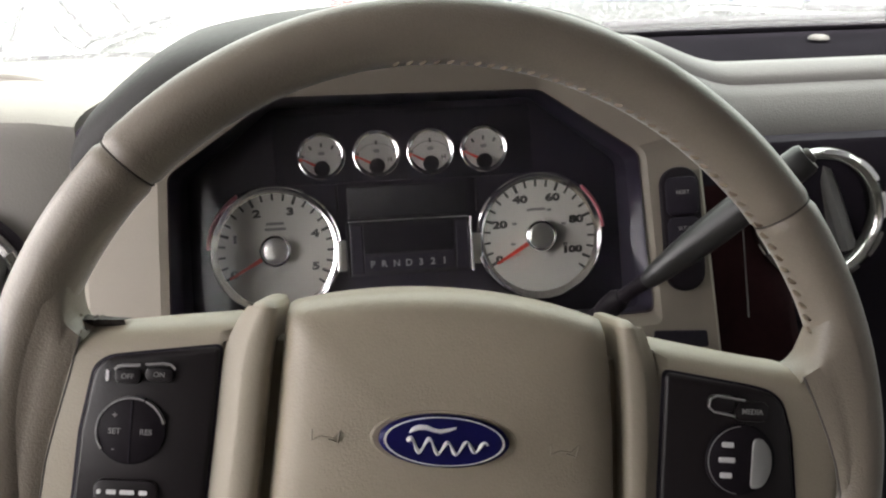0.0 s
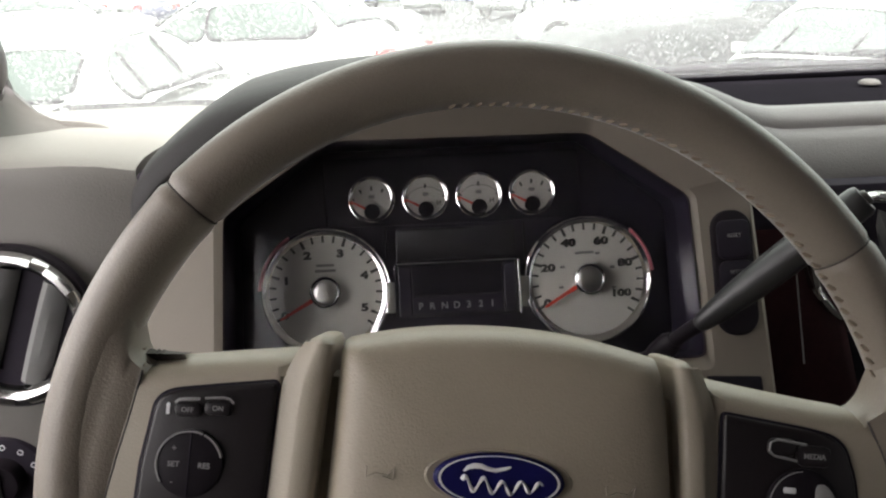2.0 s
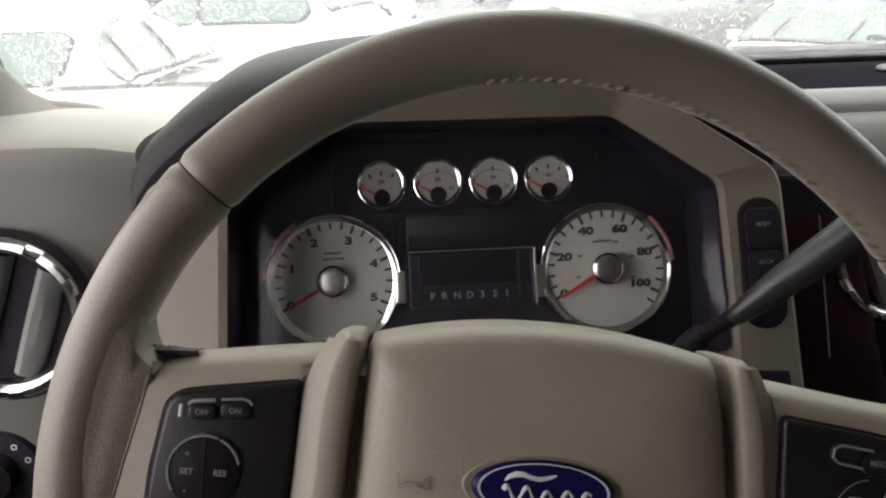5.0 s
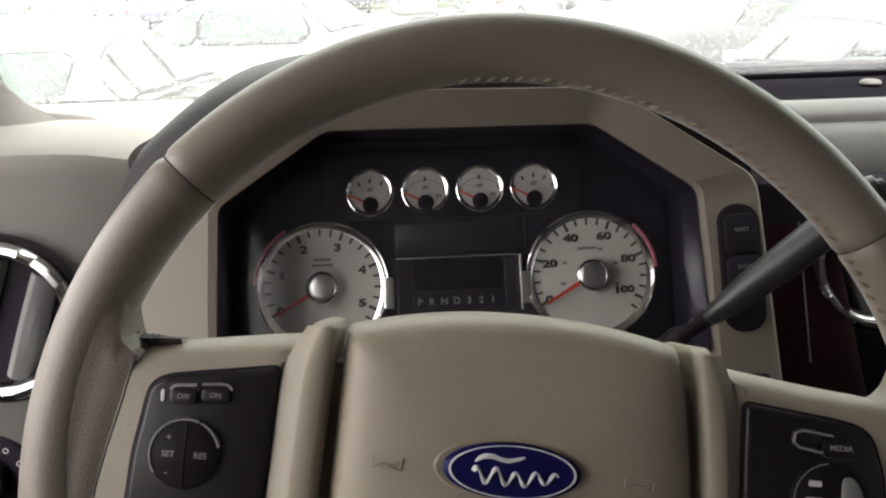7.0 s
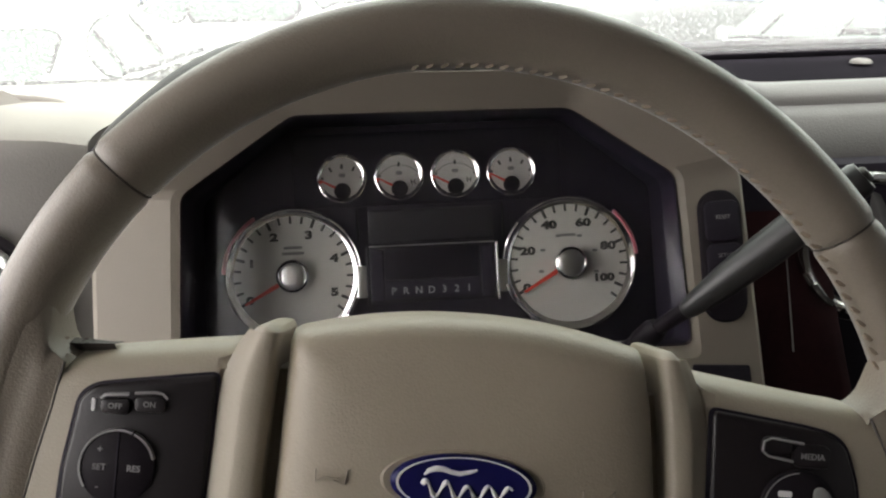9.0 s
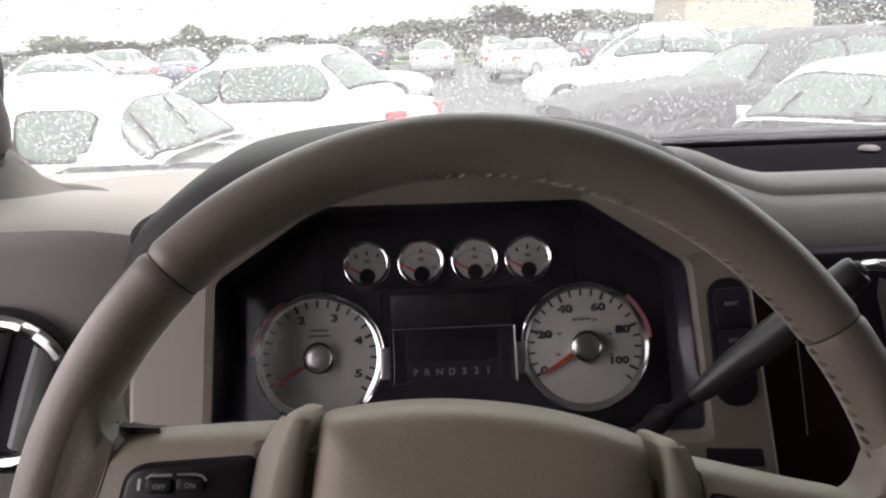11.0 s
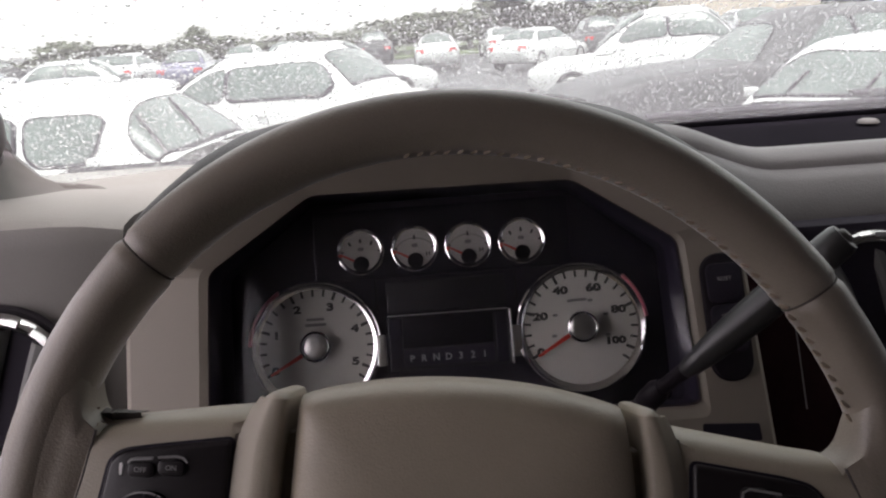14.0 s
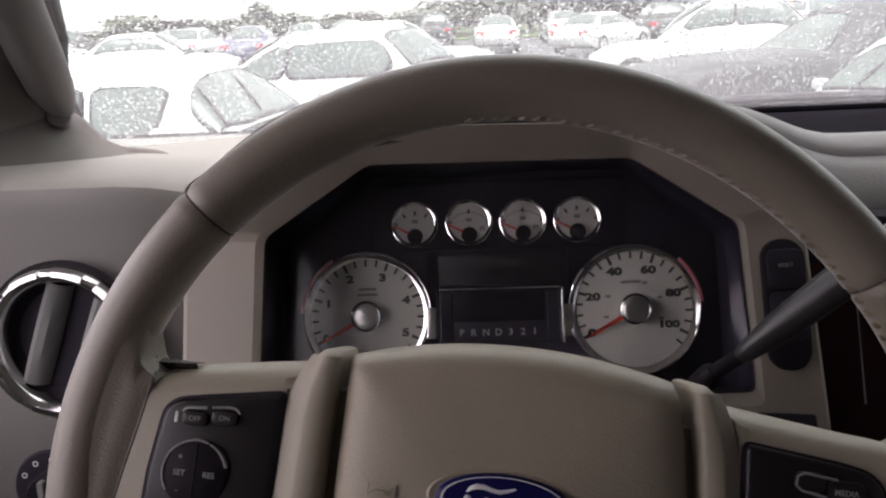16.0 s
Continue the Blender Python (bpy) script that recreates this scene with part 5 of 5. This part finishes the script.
        mirror = part("door_mirror", block(-0.035, 0.035, -0.07, 0.07, -0.045, 0.045, 0.025), paint, car)
        mirror.matrix_basis = Matrix.Translation((0.5, s * 0.9, base + 0.02))
    part("grille", block(along(2.2), along(2.3) + 0.01, -0.42, 0.42, 0.4, 0.52 + hood_lift * 0.6, 0.02), BLACKMATT, car)
    part("bumper_trim", block(along(2.17), along(2.3), -0.6, 0.6, 0.26, 0.34, 0.03), BLACKMATT, car)
    for x in (-0.35, 0.72):
        for s in (-1, 1):
            part("door_handle", block(x - 0.35, x - 0.2, s * 0.885 - 0.012, s * 0.885 + 0.012, 0.80, 0.83, 0.01), paint, car)
    return car


car_a = build_car(
    WHITEPAINT, "white sedan parked close in front, wet with rain", 0.954, 0.267, 0.249,
    side_panes=[[(0.60, 0.012), (0.585, 0.19), (0.818, 0.19), (0.792, 0.012)], [(0.22, 0.012), (0.27, 0.20), (0.555, 0.19), (0.57, 0.012)]],
    screen=[(0.870, 0.55), (0.868, 0.425), (0.93, 0.33), (0.992, 0.25), (0.994, 0.62), (0.968, 0.95), (0.885, 0.885), (0.872, 0.75)],
    wipers=[((0.884, 0.72), (0.986, 0.80)), ((0.884, 0.50), (0.988, 0.51))],
)
car_a.matrix_basis = pose(-2.63, 6.276, 0, 0, 0, -8.2)
sedan = build_car(
    WHITEPAINT, "white sedan parked side on, wet with rain", 1.032, 0.424, 0.353,
    side_panes=[[(0.865, 0.13), (0.72, 0.195), (0.64, 0.205), (0.635, 0.02), (0.86, 0.02)], [(0.625, 0.02), (0.63, 0.207), (0.383, 0.233), (0.17, 0.24), (0.10, 0.13), (0.14, 0.03)]],
)
sedan.matrix_basis = pose(-2.08, 10.18, 0, 0, 0, 156.6)
right_car = build_car(
    WHITEPAINT, "white sedan parked nose in beside the dark grey car", 0.93, 0.1, 0.28,
    screen=[(0.988, 0.80), (0.925, 0.765), (0.860, 0.66), (0.850, 0.55), (0.868, 0.47), (0.893, 0.36), (0.988, 0.26), (0.992, 0.50)],
    wipers=[((0.93, 0.56), (0.99, 0.59)), ((0.94, 0.475), (0.99, 0.49))],
)
right_car.matrix_basis = pose(3.834, 6.60, 0, 0, 0, 225)
copy_thing(sedan, pose(-2.0, 19.0, 0, 0, 0, 5))
copy_thing(right_car, pose(4.2, 29.0, 0, 0, 0, 52))
wagon = build_car(WHITEPAINT, "white estate car parked in the far row", 1.1, 0.5)
wagon.matrix_basis = pose(-14, 23, 0, 0, 0, 176)
suv = build_car(
    WHITEPAINT, "tall white utility car parked side on, wet with rain", 1.19, 0.149, 0.437,
    side_panes=[[(0.835, 0.10), (0.742, 0.215), (0.658, 0.24), (0.50, 0.25), (0.495, 0.05), (0.80, 0.05)], [(0.485, 0.05), (0.49, 0.25), (0.208, 0.27), (0.11, 0.22), (0.075, 0.15), (0.10, 0.06)]],
)
suv.matrix_basis = pose(4.46, 16.07, 0, 0, 0, 166)
grey_car = build_car(
    GREYPAINT, "dark grey utility car parked across the bay, wet with rain", 1.1, 0.537, 0.45,
    screen=[(0.985, 0.74), (0.892, 0.65), (0.817, 0.60), (0.783, 0.52), (0.80, 0.40), (0.90, 0.32), (0.985, 0.26), (0.99, 0.50)],
    nose=0.7, hood_lift=0.16,
)
grey_car.matrix_basis = pose(4.5, 10.0, 0, 0, 0, 195)
red_car = build_car(REDPAINT, "red car parked far off in the car park")
red_car.matrix_basis = pose(-19.0, 34, 0, 0, 0, 80)
silver = build_car(SILVERPAINT, "silver car parked far off in the car park")
silver.matrix_basis = pose(-9, 22, 0, 0, 0, 10)
blue = build_car(BLUEPAINT, "blue car parked far off in the car park")
blue.matrix_basis = pose(-8.4, 30, 0, 0, 0, 95)
random.seed(21)
for i in range(16):
    src = random.choice([car_a, silver, wagon, grey_car, silver])
    copy_thing(src, pose(-24 + 3.1 * i + random.uniform(-0.2, 0.2), 33 + random.uniform(-0.4, 0.4) + (7 if i % 2 else 0), 0, 0, 0, random.choice([88, 92, 270])))


# ---- trees and far buildings ----
def build_tree(height, spread, seed, label, conifer=False):
    random.seed(seed)
    tree = thing("tree", label, "tree", group="trees behind the car park")
    pts = [(random.uniform(-0.1, 0.1) * i, random.uniform(-0.1, 0.1) * i, height * 0.8 * i / 6) for i in range(7)]
    bm = tube(pts, [0.22 - 0.028 * i for i in range(7)], 10)
    part("trunk", bm, BARK, tree)
    clumps = []
    for k in range(11):
        a, h = random.uniform(0, 6.28), random.uniform(0.35, 0.85) * height
        r = spread * (1.05 - h / height if conifer else random.uniform(0.45, 0.95) * (1 - abs(h / height - 0.6)))
        end = (r * math.cos(a), r * math.sin(a), h + 0.12 * height)
        mid = (end[0] * 0.5, end[1] * 0.5, h + 0.03 * height)
        part("limb", tube([(0, 0, h - 0.05 * height), mid, end], [0.07, 0.045, 0.02], 6), BARK, tree)
        clumps += [end, mid]
    for k in range(16):
        h = random.uniform(0.3, 1.0)
        r = spread * ((1.05 - h) if conifer else (1 - (abs(h - 0.62) / 0.42) ** 2) ** 0.5 if abs(h - 0.62) < 0.42 else 0.1) * random.uniform(0.3, 1)
        a = random.uniform(0, 6.28)
        clumps.append((r * math.cos(a), r * math.sin(a), h * height))
    verts, faces = [], []
    for cx, cy, cz in clumps:
        for _ in range(75):
            v = Vector((random.gauss(0, 1), random.gauss(0, 1), random.gauss(0, 0.8))) * spread * 0.2
            p = Vector((cx, cy, cz)) + v
            d = Vector((random.uniform(-1, 1), random.uniform(-1, 1), random.uniform(-1, 1))).normalized()
            e = d.orthogonal().normalized() * random.uniform(0.08, 0.16)
            d *= random.uniform(0.14, 0.3)
            o = len(verts)
            verts += [p - d, p + e, p + d, p - e]
            faces.append((o, o + 1, o + 2, o + 3))
    me = bpy.data.meshes.new("crown")
    me.from_pydata([tuple(v) for v in verts], [], faces)
    me.materials.append(LEAF)
    ob = new("crown", me)
    ob.parent = tree
    return tree


kinds = [build_tree(4.2, 2.0, 1, "green leafy tree on the verge"), build_tree(5.2, 2.3, 2, "green leafy tree on the verge"), build_tree(6.2, 1.7, 4, "tall narrow dark green tree on the verge", True)]
kinds[0].matrix_basis, kinds[1].matrix_basis, kinds[2].matrix_basis = pose(-24, 56, 0), pose(6, 57, 0), pose(-13.4, 50, 0)
kinds[0].scale, kinds[1].scale, kinds[2].scale = (1, 1, 0.5), (1, 1, 0.6), (0.7, 0.7, 0.39)
random.seed(5)
for i in range(76):
    x = -46 + 1.4 * i + random.uniform(-0.6, 0.6)
    grow = 0.235 + 0.36 * min(1, max(0, (x + 15) / 40)) + random.uniform(-0.08, 0.1)
    t = copy_thing(random.choice(kinds[:2] if x < -3 else kinds), pose(x, random.uniform(50, 58), 0, 0, 0, random.uniform(0, 360)))
    t.scale = (1.1, 1.1, grow)
hall = thing("building", "low tan building behind the trees", "building", pose(18.0, 47, 0))
part("wall", block(-3.5, 3.5, -3, 3, 0, 3.2, 0.02), BRICKWALL, hall)
part("roof", block(-3.7, 3.7, -3.2, 3.2, 3.2, 3.4, 0.05), BRICKWALL, hall, "tan flat roof edge")
